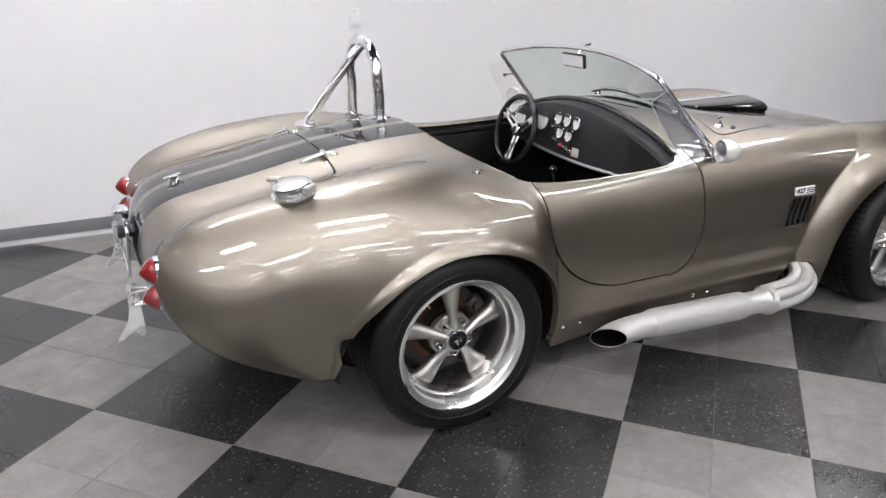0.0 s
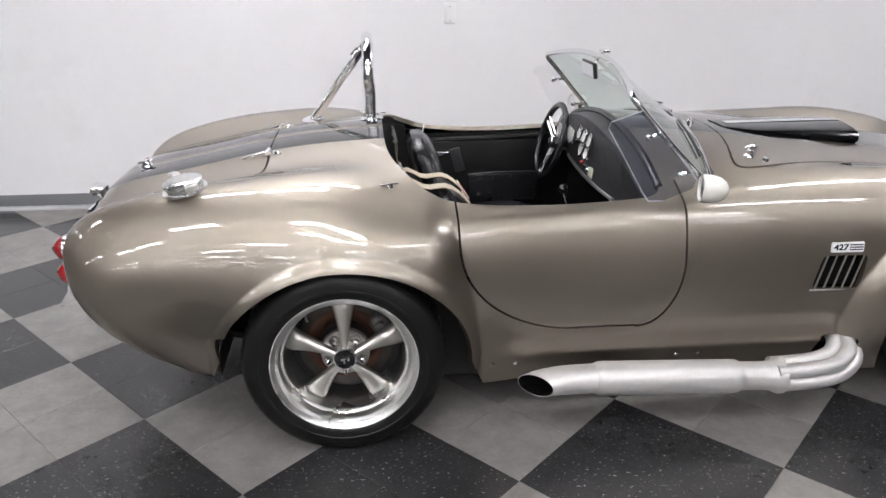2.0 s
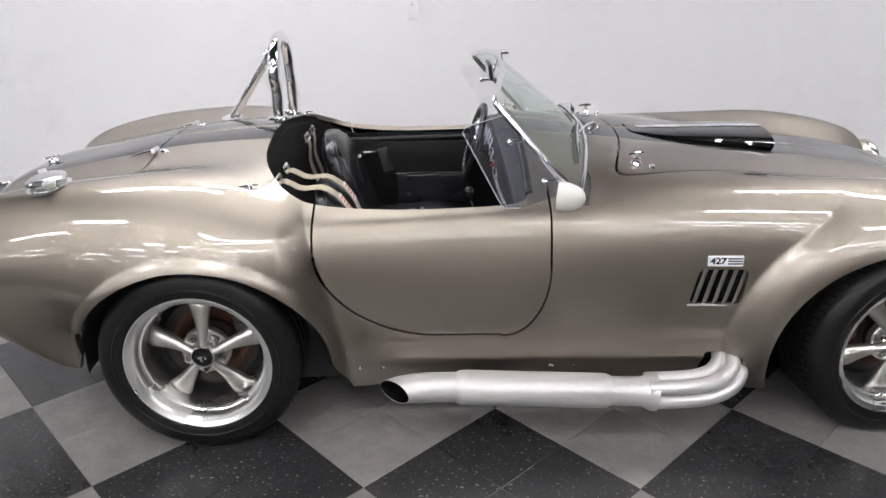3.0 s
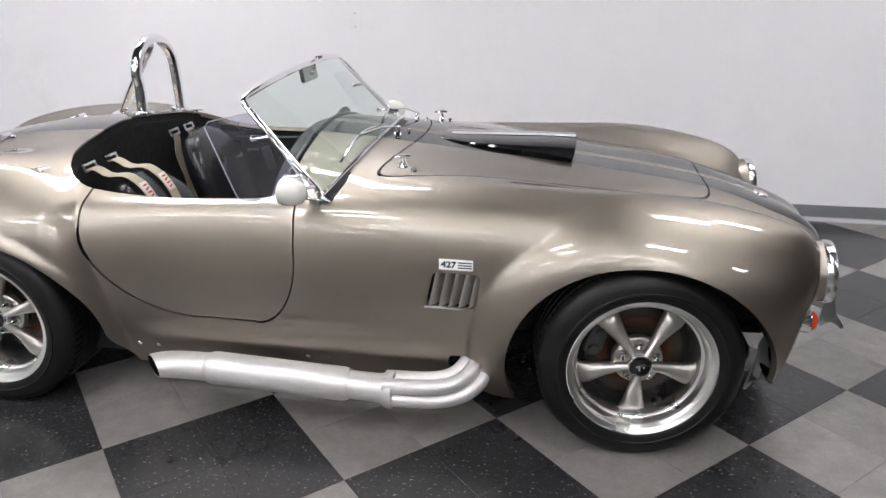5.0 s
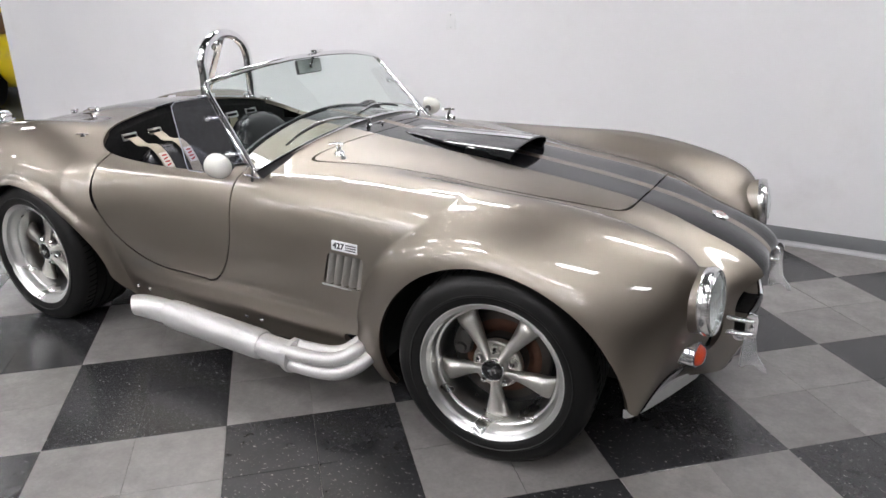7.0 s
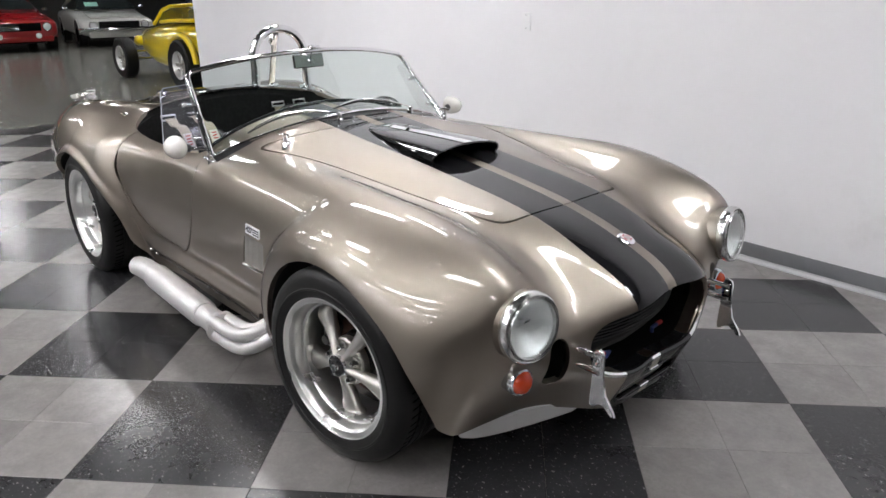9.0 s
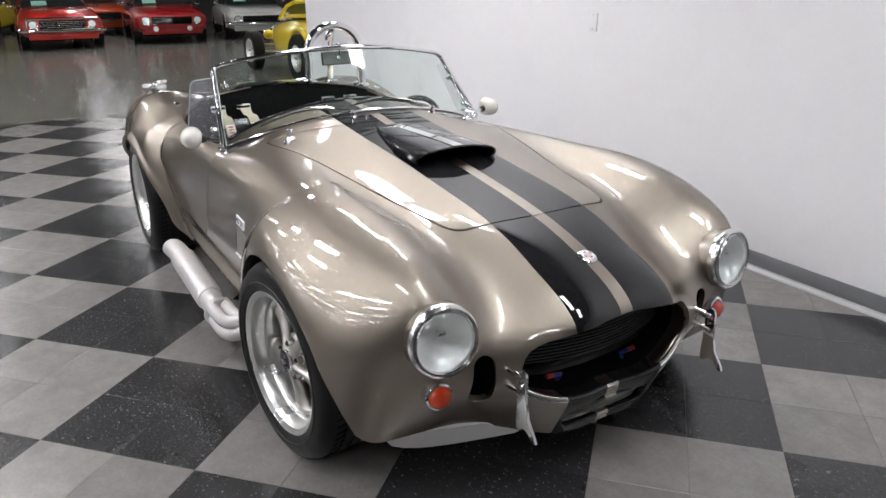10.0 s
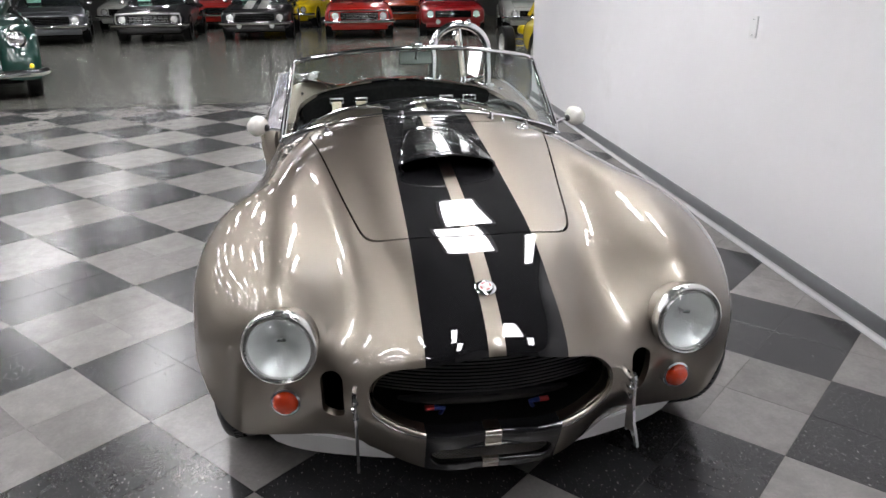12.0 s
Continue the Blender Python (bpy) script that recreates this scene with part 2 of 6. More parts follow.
PEWTER = (0.303, 0.270, 0.228)
PAINT = striped_paint("pewter paint", PEWTER)
PLAIN_PAINT = striped_paint("plain pewter paint", PEWTER, False)
GLOSS_BLACK = material("gloss black paint", (0.006, 0.006, 0.007), 0.3, vary=0.2, Specular_IOR_Level=0.05, Coat_Weight=1.0, Coat_Roughness=0.03)
TYRE = material("tyre rubber", (0.006, 0.006, 0.006), 0.42, scale=60.0, vary=0.25, relief=0.0006, Specular_IOR_Level=0.28)
RIM = material("polished alloy", (0.76, 0.76, 0.75), 0.29, 1.0, vary=0.05, scale=18.0)
SPOKE = material("satin alloy", (0.56, 0.545, 0.51), 0.36, 1.0, vary=0.03, scale=5.0)
IRON = material("cast iron", (0.06, 0.036, 0.028), 0.6, 0.4, vary=0.35, scale=40.0, relief=0.0005)
DISC = material("brake disc steel", (0.060, 0.054, 0.050), 0.40, 0.8, vary=0.25, scale=25.0)
RUST = material("rusty steel", (0.075, 0.030, 0.016), 0.7, 0.2, vary=0.4, scale=30.0, relief=0.0004)
CALIPER = material("dull grey casting", (0.085, 0.082, 0.078), 0.5, 0.5, vary=0.2, scale=40.0, relief=0.0005)
CHROME = material("chrome", (0.86, 0.86, 0.87), 0.115, 1.0, vary=0.03, scale=12.0)
STEEL = material("brushed steel", (0.62, 0.62, 0.62), 0.28, 1.0, vary=0.08, scale=60.0)
EXHAUST = material("aluminised exhaust coating", (0.63, 0.615, 0.61), 0.46, 0.55, vary=0.07, scale=45.0, relief=0.0005)
SLAT = material("satin vent slat", (0.34, 0.325, 0.30), 0.36, 0.35, vary=0.1, scale=40.0)
EDGE = material("polished acrylic edge", (0.40, 0.41, 0.43), 0.3, vary=0.05)
POLISHED = material("polished metal", (0.74, 0.74, 0.73), 0.24, 1.0, vary=0.05, scale=20.0)
BLACK = material("black satin trim", (0.014, 0.014, 0.015), 0.45, vary=0.2, scale=50.0)
GRILLE_BAR = material("dull black bar", (0.06, 0.06, 0.061), 0.5, vary=0.2, scale=50.0)
# near-black for exhaust soot, and for shade coloured into ducts, recesses and undersides
SOOT_SHADE = material("soot and shade black", (0.0035, 0.0035, 0.0035), 0.9, Specular_IOR_Level=0.05)
UNDER = material("dark underbody", (0.012, 0.012, 0.012), 0.8, vary=0.3, scale=12.0)
RUBBER = material("black rubber seal", (0.012, 0.012, 0.013), 0.5, vary=0.15, scale=40.0)
LEATHER = material("black leather", (0.014, 0.014, 0.016), 0.25, vary=0.2, scale=26.0, relief=0.0012)
VINYL = material("black vinyl trim", (0.006, 0.006, 0.0065), 0.42, vary=0.2, scale=40.0, relief=0.001, Specular_IOR_Level=0.3)
CARPET = material("black carpet", (0.005, 0.005, 0.005), 0.95, vary=0.4, scale=160.0, relief=0.002)
DASH = material("dark grey dash vinyl", (0.028, 0.028, 0.031), 0.55, vary=0.12, scale=90.0, relief=0.0006)
BELT = material("cream webbing", (0.42, 0.37, 0.28), 0.75, vary=0.12, scale=220.0, relief=0.0008)
LABEL_RED = material("red print", (0.45, 0.04, 0.04), 0.6)
LABEL_WHITE = material("white label", (0.72, 0.68, 0.62), 0.6, vary=0.08)
MIRROR_WHITE = material("pearl white enamel", (0.72, 0.71, 0.66), 0.22, vary=0.04, scale=8.0, Coat_Weight=0.6)
SPLITTER = material("pale grey plastic", (0.74, 0.74, 0.73), 0.5, vary=0.06, scale=10.0)
DIAL = material("cream dial face", (0.62, 0.62, 0.60), 0.4, vary=0.04)
INK = material("black ink", (0.02, 0.02, 0.025), 0.6)
BLUE = material("blue hose", (0.02, 0.04, 0.22), 0.4)
PLAQUE = material("brushed plaque", (0.62, 0.60, 0.48), 0.4, 0.3, vary=0.08, scale=80.0)
RED_LENS = material("red lens", (0.24, 0.003, 0.005), 0.08, vary=0.15, scale=70.0, Coat_Weight=1.0)
AMBER_LENS = material("amber lens", (0.55, 0.042, 0.008), 0.10, vary=0.15, scale=70.0, Coat_Weight=1.0, Subsurface_Weight=0.15)
GLASS = thin_glass("windscreen glass", (0.83, 0.90, 0.87))
CLEAR = thin_glass("clear acrylic", (0.985, 0.985, 0.985), 0.03)
# bluish tint stands in for dark reflections on the clear near wing
ACRYLIC = thin_glass("scuffed acrylic with reflection tint", (0.79, 0.80, 0.87), 0.012, 0.45)
LENS = thin_glass("headlight lens", (0.94, 0.96, 0.96))
REFLECTOR = material("headlight reflector", (0.90, 0.90, 0.89), 0.24, 0.40, vary=0.10, scale=16.0, relief=0.006)
WALL = wall_material()
BASEBOARD = material("grey vinyl base", (0.20, 0.205, 0.215), 0.4, vary=0.08, scale=12.0)
BASE_LIP = material("pale vinyl lip", (0.36, 0.36, 0.37), 0.35, vary=0.08, scale=12.0)
CEILING = material("black ceiling", (0.012, 0.012, 0.013), 0.9, vary=0.3, scale=3.0)
# dark tone stands in for the dim light of the hall
HALL_WALL = material("dim hall wall", (0.13, 0.13, 0.125), 0.7, vary=0.06, scale=2.0)
TILE_DARK, TILE_GREY = tile_material("black speckled tile", True), tile_material("grey mottled tile", False)
CONCRETE = concrete_material()
LAMP = lamp_material("lamp diffuser", (0.99, 0.975, 1.0), LAMP_POWER)
LAMP_FRAME = material("white lamp frame", (0.7, 0.7, 0.7), 0.5)
PLASTIC = material("white switch plastic", (0.84, 0.84, 0.85), 0.35, vary=0.03)

# ---- the showroom ----
CEIL = 3.8


def wall_box(name, x0, x1, y0, y1, z0, z1, mat, m=None):
    g = Geo().box((x1 - x0, y1 - y0, z1 - z0), pose((x0 + x1) / 2, (y0 + y1) / 2, (z0 + z1) / 2))
    return solo(name, g, mat, "", "", m, kind="structure", smooth=0)


WALL_POSE = pose(0, 1.925, 0, 0, 0, -1.4)
tagged(wall_box("wall_north", -6.07, 11, 0, 0.16, 0, CEIL, WALL, WALL_POSE), "white painted partition wall with faint scuffs", "wall")
prof = [(0.0, 0.0), (-0.030, 0.0), (-0.026, 0.006), (-0.012, 0.016), (-0.0075, 0.024)]
g = Geo().grid([[(x, y, z) for y, z in prof] for x in (-6.07, 11)])
solo("baseboard_lip", g, BASE_LIP, "", "", WALL_POSE, kind="structure", smooth=0)
g = Geo().box((17.07, 0.008, 0.078), pose(2.465, -0.004, 0.063), 0.002)
tagged(solo("baseboard", g, BASEBOARD, "", "", WALL_POSE, kind="structure"), "grey vinyl cove base along the wall", "baseboard")
plate = thing("wall_plate", "blank white plastic plate screwed to the white wall", "wall plate", WALL_POSE @ pose(-0.505, 0, 1.222))
part("plate", Geo().box((0.075, 0.008, 0.118), pose(0, -0.004, 0), 0.003), PLASTIC, plate)
for z in (-0.042, 0.042):
    part("screw", Geo().lathe([(0, 0.001), (0.003, 0.001), (0.0035, 0)], 10, pose(0, -0.0082, z, 90)), STEEL, plate)

# south and east walls are unseen, added to close the room and dim reflections
wall_box("wall_west", -30.2, -30, -14, 13, 0, CEIL, HALL_WALL)
wall_box("wall_south", -30, 11, -14.2, -14, 0, CEIL, HALL_WALL)
wall_box("wall_far_north", -30, 11, 13, 13.2, 0, CEIL, HALL_WALL)
wall_box("wall_east", 11, 11.2, -14, 13, 0, CEIL, HALL_WALL)
wall_box("ceiling", -30.2, 11.2, -14.2, 13.2, CEIL, CEIL + 0.1, CEILING)
tagged(wall_box("concrete_floor", -30.2, -6.35, -14.2, 13.2, -0.003, 0.0015, CONCRETE), "polished grey concrete floor of the hall", "floor")
tagged(wall_box("floor", -30.2, 11.2, -14.2, 13.2, -0.2, -0.004, CONCRETE), "polished grey concrete floor slab", "floor")


def troffer(x, y, turn=0, size=(1.10, 0.29)):
    t = thing("ceiling_light", "rectangular white ceiling light, switched on", "ceiling light", pose(x, y, CEIL, 0, 0, turn), "ceiling lights")
    w, d = size
    g = Geo()
    for a, b, c, e in ((w + .06, .03, 0, d / 2 + .015), (w + .06, .03, 0, -d / 2 - .015), (.03, d, w / 2 + .015, 0), (.03, d, -w / 2 - .015, 0)):
        g.box((a, b, 0.06), pose(c, e, -0.03))
    part("frame", g, LAMP_FRAME, t, smooth=0)
    part("diffuser", Geo().box((w, d, 0.03), pose(0, 0, -0.02)), LAMP, t, smooth=0)
    return t


lamp = troffer(-2.72, 0.75)
# the lamp at y 1.40 is added to brighten the wall and front wing
LAMP_ROWS = ((1.40, (-0.85,)), (0.62, (-6.4, -1.50, 3.5)), (0.25, (2.30,)), (-2.2, (-3.6, -1.2, 2.1)), (-3.2, (-5.4, -6.7, -1.2)), (-2.9, (5.2,)),
             (-4.65, (-2.9, 0.8, 2.1)), (-5.8, (-8.2, -4.4, -1.0, 2.6)), (-7.4, (-9.6, -6.8, -5.0, -3.2, -1.7, -0.2, 1.9, 3.6)), (-9.6, (-9.0, -7.2, -5.6, -3.6, -1.6, 0.3, 2.2, 4.3)), (-11.8, (-8.0, -5.8, -3.6, -1.6, 0.4, 2.8)),
             (-6.4, (-10.2, -11.5, -14.8, -16.1, -19.6, -24.4)), (-2.6, (-9.6, -13.0, -17.2, -21.6)), (1.2, (-10.4, -14.8, -16.1, -19.6, -24.4)), (4.4, (-9.0, -12.4, -18.0)), (7.6, (-11.0, -15.4, -20.0)))
for y, row in LAMP_ROWS:
    for x in row:
        copy_thing(lamp, pose(x, y, CEIL))
from mathutils.bvhtree import BVHTree

# ---- the roadster's body shell: loft lines from the tail's lower edge over the top to the chin ----
LINE_CENTRE = [(-1.80, 0, .275), (-1.99, 0, .40), (-2.08, 0, .56), (-2.05, 0, .71), (-1.84, 0, .805), (-1.45, 0, .883), (-1.155, 0, .917), (-.88, 0, .935), (-.45, 0, .95), (.05, 0, .935),
               (.50, 0, .880), (.85, 0, .842), (1.155, 0, .801), (1.45, 0, .748), (1.655, 0, .686), (1.822, 0, .598), (1.868, 0, .47), (1.812, 0, .315), (1.766, 0, .176)]
LINE_HOOD = [(-1.79, .22, .275), (-1.985, .22, .40), (-2.075, .23, .56), (-2.04, .23, .705), (-1.83, .25, .792), (-1.45, .25, .866), (-1.155, .26, .898), (-.88, .28, .908), (-.45, .3, .915), (.05, .3, .905),
             (.50, .33, .867), (.85, .325, .829), (1.155, .315, .788), (1.45, .285, .736), (1.64, .23, .664), (1.808, .22, .582), (1.858, .22, .46), (1.814, .22, .325), (1.740, .22, .188)]
LINE_VALLEY = [(-1.78, .4, .275), (-1.975, .4, .40), (-2.06, .41, .56), (-2.028, .41, .69), (-1.82, .42, .778), (-1.45, .42, .845), (-1.155, .43, .876), (-.88, .46, .878), (-.45, .52, .85), (.05, .5, .85),
               (.5, .475, .848), (.85, .46, .813), (1.155, .44, .776), (1.45, .405, .720), (1.62, .385, .636), (1.726, .385, .55), (1.770, .385, .44), (1.726, .38, .33), (1.650, .38, .222)]
LINE_CROWN = [(-1.76, .53, .275), (-1.96, .53, .40), (-2.05, .54, .56), (-2.035, .55, .70), (-1.81, .575, .832), (-1.45, .60, .886), (-1.155, .61, .890), (-.88, .62, .816), (-.45, .62, .772), (.05, .61, .798),
              (.5, .58, .830), (.85, .575, .840), (1.155, .572, .840), (1.45, .565, .803), (1.655, .56, .728), (1.722, .56, .622), (1.706, .56, .48), (1.658, .55, .345), (1.602, .54, .23)]
LINE_SHOULDER = [(-1.72, .64, .276), (-1.92, .645, .40), (-2.00, .655, .56), (-1.965, .665, .67), (-1.77, .71, .755), (-1.45, .755, .80), (-1.155, .77, .795), (-.88, .73, .757), (-.45, .68, .746), (.05, .68, .752),
                 (.5, .69, .758), (.85, .705, .768), (1.155, .725, .765), (1.43, .712, .725), (1.605, .69, .662), (1.672, .67, .575), (1.652, .66, .47), (1.622, .66, .345), (1.588, .650, .235)]
LINE_WAIST = [(-1.655, .715, .274), (-1.82, .735, .40), (-1.88, .75, .53), (-1.85, .757, .61), (-1.71, .785, .65), (-1.45, .825, .66), (-1.155, .84, .67), (-.88, .785, .62), (-.45, .722, .60), (.05, .722, .60),
              (.5, .732, .60), (.85, .755, .63), (1.155, .78, .65), (1.40, .775, .615), (1.51, .757, .56), (1.565, .745, .50), (1.57, .73, .42), (1.560, .730, .33), (1.530, .716, .222)]
LINE_LOWER = [(-1.59, .735, .274), (-1.675, .75, .37), (-1.72, .768, .46), (-1.70, .777, .50), (-1.61, .792, .53), (-1.42, .835, .53), (-1.155, .845, .53), (-.88, .75, .37), (-.45, .722, .335), (.05, .722, .32),
              (.5, .728, .305), (.85, .75, .34), (1.155, .785, .52), (1.38, .78, .50), (1.46, .77, .46), (1.50, .765, .42), (1.505, .76, .37), (1.512, .764, .31), (1.492, .748, .232)]
LINE_SILL = [(-1.535, .735, .274), (-1.555, .742, .34), (-1.56, .752, .40), (-1.55, .762, .42), (-1.5, .778, .43), (-1.35, .80, .42), (-1.155, .80, .38), (-.88, .69, .17), (-.45, .67, .155), (.05, .67, .15),
             (.5, .675, .15), (.85, .70, .165), (1.155, .77, .36), (1.33, .77, .38), (1.40, .765, .36), (1.43, .76, .34), (1.44, .755, .32), (1.43, .75, .30), (1.42, .74, .27)]
REAR_ARCH, FRONT_ARCH = (-1.142, .28, .412, .384), (1.150, .285, .425, .388)


def arch(x, z, a):
    """Distance outside a wheel opening."""
    return (np.hypot((x - a[0]) / a[2], (z - a[1]) / a[3]) - 1) * min(a[2], a[3])


def faired(S, axis, k):
    """The sheet averaged along one axis with a bell of k steps."""
    r = int(3 * k)
    w = np.exp(-0.5 * (np.arange(-r, r + 1) / k) ** 2)
    w /= w.sum()
    T = np.moveaxis(S, axis, 0)
    n = len(T)
    T = np.concatenate([2 * T[0] - T[r:0:-1], T, 2 * T[-1] - T[-2:-r - 2:-1]])
    return np.moveaxis(sum(w[i] * T[i:i + n] for i in range(2 * r + 1)), 0, axis)


def body_sheet(nu=620, nv=120):
    net = np.array([LINE_CENTRE, LINE_HOOD, LINE_VALLEY, LINE_CROWN, LINE_SHOULDER, LINE_WAIST, LINE_LOWER, LINE_SILL], float)
    ku = np.concatenate([[0], np.cumsum(np.linalg.norm(np.diff(net, axis=1), axis=2).mean(axis=0))])
    mirror = net[1:][::-1] * np.array([1, -1, 1])
    full = np.concatenate([mirror, net])
    kv = np.concatenate([[0], np.cumsum(np.linalg.norm(np.diff(full, axis=0), axis=2)[:, 4:15].mean(axis=1))])
    u, v = np.linspace(0, ku[-1], nu), np.linspace(0, kv[-1], 2 * nv + 1)
    rows = np.stack([spline(ku, c, u) for c in full])
    S = np.stack([spline(kv, rows[:, i], v) for i in range(nu)])
    # fair the sheet, but for the tight curves of nose and tail
    soft = S.copy()
    for axis, k in ((1, 6.2), (0, 10.8)):
        soft = faired(2 * soft - faired(soft, axis, k), axis, k)
    ease = 0.2 + 0.8 * np.clip((1.66 - S[..., 0]) / 0.20, 0, 1) * np.clip((S[..., 0] + 1.92) / 0.2, 0, 1)
    S = S + (soft - S) * (ease * ease * (3 - 2 * ease))[..., None]
    # the flares swell out round the wheel openings
    x, y, z = S[..., 0], S[..., 1], S[..., 2]
    side = np.clip((np.abs(y) - 0.45) / 0.2, 0, 1)
    for a, amount, width, over in ((REAR_ARCH, .017, .034, .034), (FRONT_ARCH, .058, .125, .250)):
        d = arch(x, z, a)
        # sharp behind the wheel, running out softly over it
        behind = np.clip(0.15 + (a[0] - x) / np.hypot(x - a[0], z - a[1]).clip(0.05) / 0.8, 0, 1) if over > width else np.ones_like(x)
        behind = behind * behind * (3 - 2 * behind)
        reach, power = lerp(over, width, behind), lerp(2.0, 0.8, behind)
        S[..., 1] += np.sign(y) * side * amount * np.clip(1 - (np.clip(d, 0, None) / reach) ** 2, 0, 1) ** power
    # the rear wing stands proud of the door along a crease
    x, y, z = S[..., 0], S[..., 1], S[..., 2]
    u = np.clip((-0.686 - 0.093 * (np.clip(z - 0.2, 0, 1) / 0.51) ** 1.6 - x) / 0.095, 0, 1)
    fade = np.clip((x + 1.20) / 0.33, 0, 1) * np.clip((0.84 - z) / 0.10, 0, 1)
    S[..., 1] += np.sign(y) * np.clip((np.abs(y) - 0.5) / 0.1, 0, 1) * 0.052 * u * (2 - u) * fade
    # the mouth's rim rolls inwards
    x, y, z = S[..., 0], S[..., 1], S[..., 2]
    S[..., 0] -= np.where(x > 1.6, 0.006 * np.clip(1 - np.clip(mouth_edge(x, y, z), 0, None) / 0.016, 0, 1) ** 2, 0)
    # a rounded roll along the sill below the door
    x, y, z = S[..., 0], S[..., 1], S[..., 2]
    along = np.clip((x + 0.66) / 0.12, 0, 1) * np.clip((0.70 - x) / 0.15, 0, 1)
    S[..., 1] += np.sign(y) * np.clip((np.abs(y) - 0.5) / 0.1, 0, 1) * along * (0.014 * np.exp(-((z - 0.262) / 0.030) ** 2) - 0.008 * np.exp(-((z - 0.33) / 0.03) ** 2))
    n = 2 * nv + 1
    V = [Vector(p) for p in S.reshape(-1, 3)]
    F = [[i * n + j, (i + 1) * n + j, (i + 1) * n + j + 1, i * n + j + 1] for i in range(nu - 1) for j in range(n - 1)]
    return V, F


def coords(V):
    a = np.array([tuple(p) for p in V])
    return a[:, 0], a[:, 1], a[:, 2]


def hood_edge(x, y, z):
    g = smax(0.036, x - 1.420, np.abs(y) - (0.495 - (x - 0.42) * 0.178), 0.235 + 0.1 * (1 - (y / 0.48) ** 2) - x)
    return np.where(z > 0.6, g, 1.0)


def boot_edge(x, y, z):
    g = smax(0.03, x + 1.405, np.abs(y) - 0.40, 0.50 - z)
    return np.where(x < -1.2, g, 1.0)


def door_edge(x, y, z):
    plain = np.maximum.reduce([-0.770 - x, 0.357 - z - 0.02 * x, x + 0.004 * np.ones_like(x)])
    sweep = (np.hypot((x + 0.36) / 0.41, (z - 0.70) / 0.338) - 1) * 0.36
    corner = (np.hypot((x + 0.16) / 0.157, (z - 0.60) / 0.245) - 1) * 0.19
    g = np.where((x < -0.36) & (z < 0.70), sweep, np.where((x > -0.16) & (z < 0.60), corner, plain))
    return np.where(np.abs(y) > 0.55, g, 1.0)


def cockpit_edge(x, y, z):
    g = smax(0.03, -0.985 + 0.95 * y ** 4 - x, x + 0.06, np.abs(y) - 0.625)
    return np.where(z > 0.7, g, 1.0)


def mouth_edge(x, y, z):
    g = ((np.abs(y) / 0.338) ** 2.3 + (np.abs(z - 0.443) / 0.128) ** 2.3) ** (1 / 2.3) - 1
    return np.where(x > 1.5, g * 0.1, 1.0)


def chin_edge(x, y, z):
    g = np.hypot(np.maximum(np.abs(y) - 0.138, 0), z - 0.238) - 0.038
    return np.where(x > 1.5, g, 1.0)


def slot_edge(x, y, z):
    g = np.hypot(np.abs(y) - 0.432, np.maximum(np.abs(z - 0.432) - 0.05, 0)) - 0.03
    return np.where(x > 1.5, g, 1.0)


def vent_edge(x, y, z):
    lean = (z - 0.465) * 0.22
    g = smax(0.006, 0.452 + lean - x, x - 0.622 - lean * 0.6, 0.466 - z, z - 0.588)
    return np.where(np.abs(y) > 0.6, g, 1.0)


def header_edge(x, y, z):
    g = smax(0.006, 0.528 - x, x - 0.648, 0.15 - z, z - 0.283)
    return np.where(np.abs(y) > 0.5, g, 1.0)


def headlight_edge(x, y, z):
    return np.where(x > 1.4, np.hypot(np.abs(y) - 0.560, z - 0.590) - 0.092, 1.0)


GAP = 0.0032
shell = body_sheet()
SKIN = BVHTree.FromPolygons(shell[0], shell[1])


def onto(x, y, z, d):
    """Where a ray from (x, y, z) along d meets the body's skin, and the skin's normal there."""
    p, n, _, _ = SKIN.ray_cast(Vector((x, y, z)), Vector(d))
    return p, n


def panel(name, sheet, mat, parent, label="", depth=0.02):
    """A body panel whose edges turn in towards the inside."""
    V, F = list(sheet[0]), list(sheet[1])
    count = {}
    for f in F:
        for a, b in zip(f, f[1:] + f[:1]):
            count[(a, b)] = count.get((a, b), 0) + 1
    rim, inner = [e for e in count if (e[1], e[0]) not in count], {}
    for a, b in rim:
        for i in (a, b):
            if i not in inner:
                n = SKIN.find_nearest(V[i])[1]
                inner[i] = len(V)
                rim_in = 0.007 if V[i].z > 0.7 and -1.1 < V[i].x < 0.0 and abs(V[i].y) < 0.52 else depth
                V.append(V[i] - n * rim_in)
    F += [[b, a, inner[a], inner[b]] for a, b in rim]
    ob = link_mesh(name, V, F, mat, 48)
    ob.parent = parent
    if label:
        ob["label"] = label
    return ob


def half(sheet, sign):
    return clip(*sheet, sign * coords(sheet[0])[1])


def rear_wheel_edge(x, y, z):
    foot = np.where((z < 0.45) & (x > REAR_ARCH[0]), x + 0.785 - (0.43 - z) * 0.36, 1.0)
    tail = np.where((z < 0.36) & (x < REAR_ARCH[0]), -1.541 - (0.36 - z) * 0.42 - x, 1.0)
    return np.where(np.abs(y) > 0.45, np.minimum(np.minimum(arch(x, z, REAR_ARCH), foot), tail), 1.0)


def front_wheel_edge(x, y, z):
    foot = np.where((z < 0.47) & (x > FRONT_ARCH[0]), x - 1.586 + (z - 0.25) * 0.44, 1.0)
    return np.where(np.abs(y) > 0.45, np.minimum(arch(x, z, FRONT_ARCH), foot), 1.0)


for edge in (rear_wheel_edge, front_wheel_edge, mouth_edge, chin_edge, slot_edge, cockpit_edge, vent_edge, header_edge, headlight_edge):
    shell = clip(*shell, edge(*coords(shell[0])))


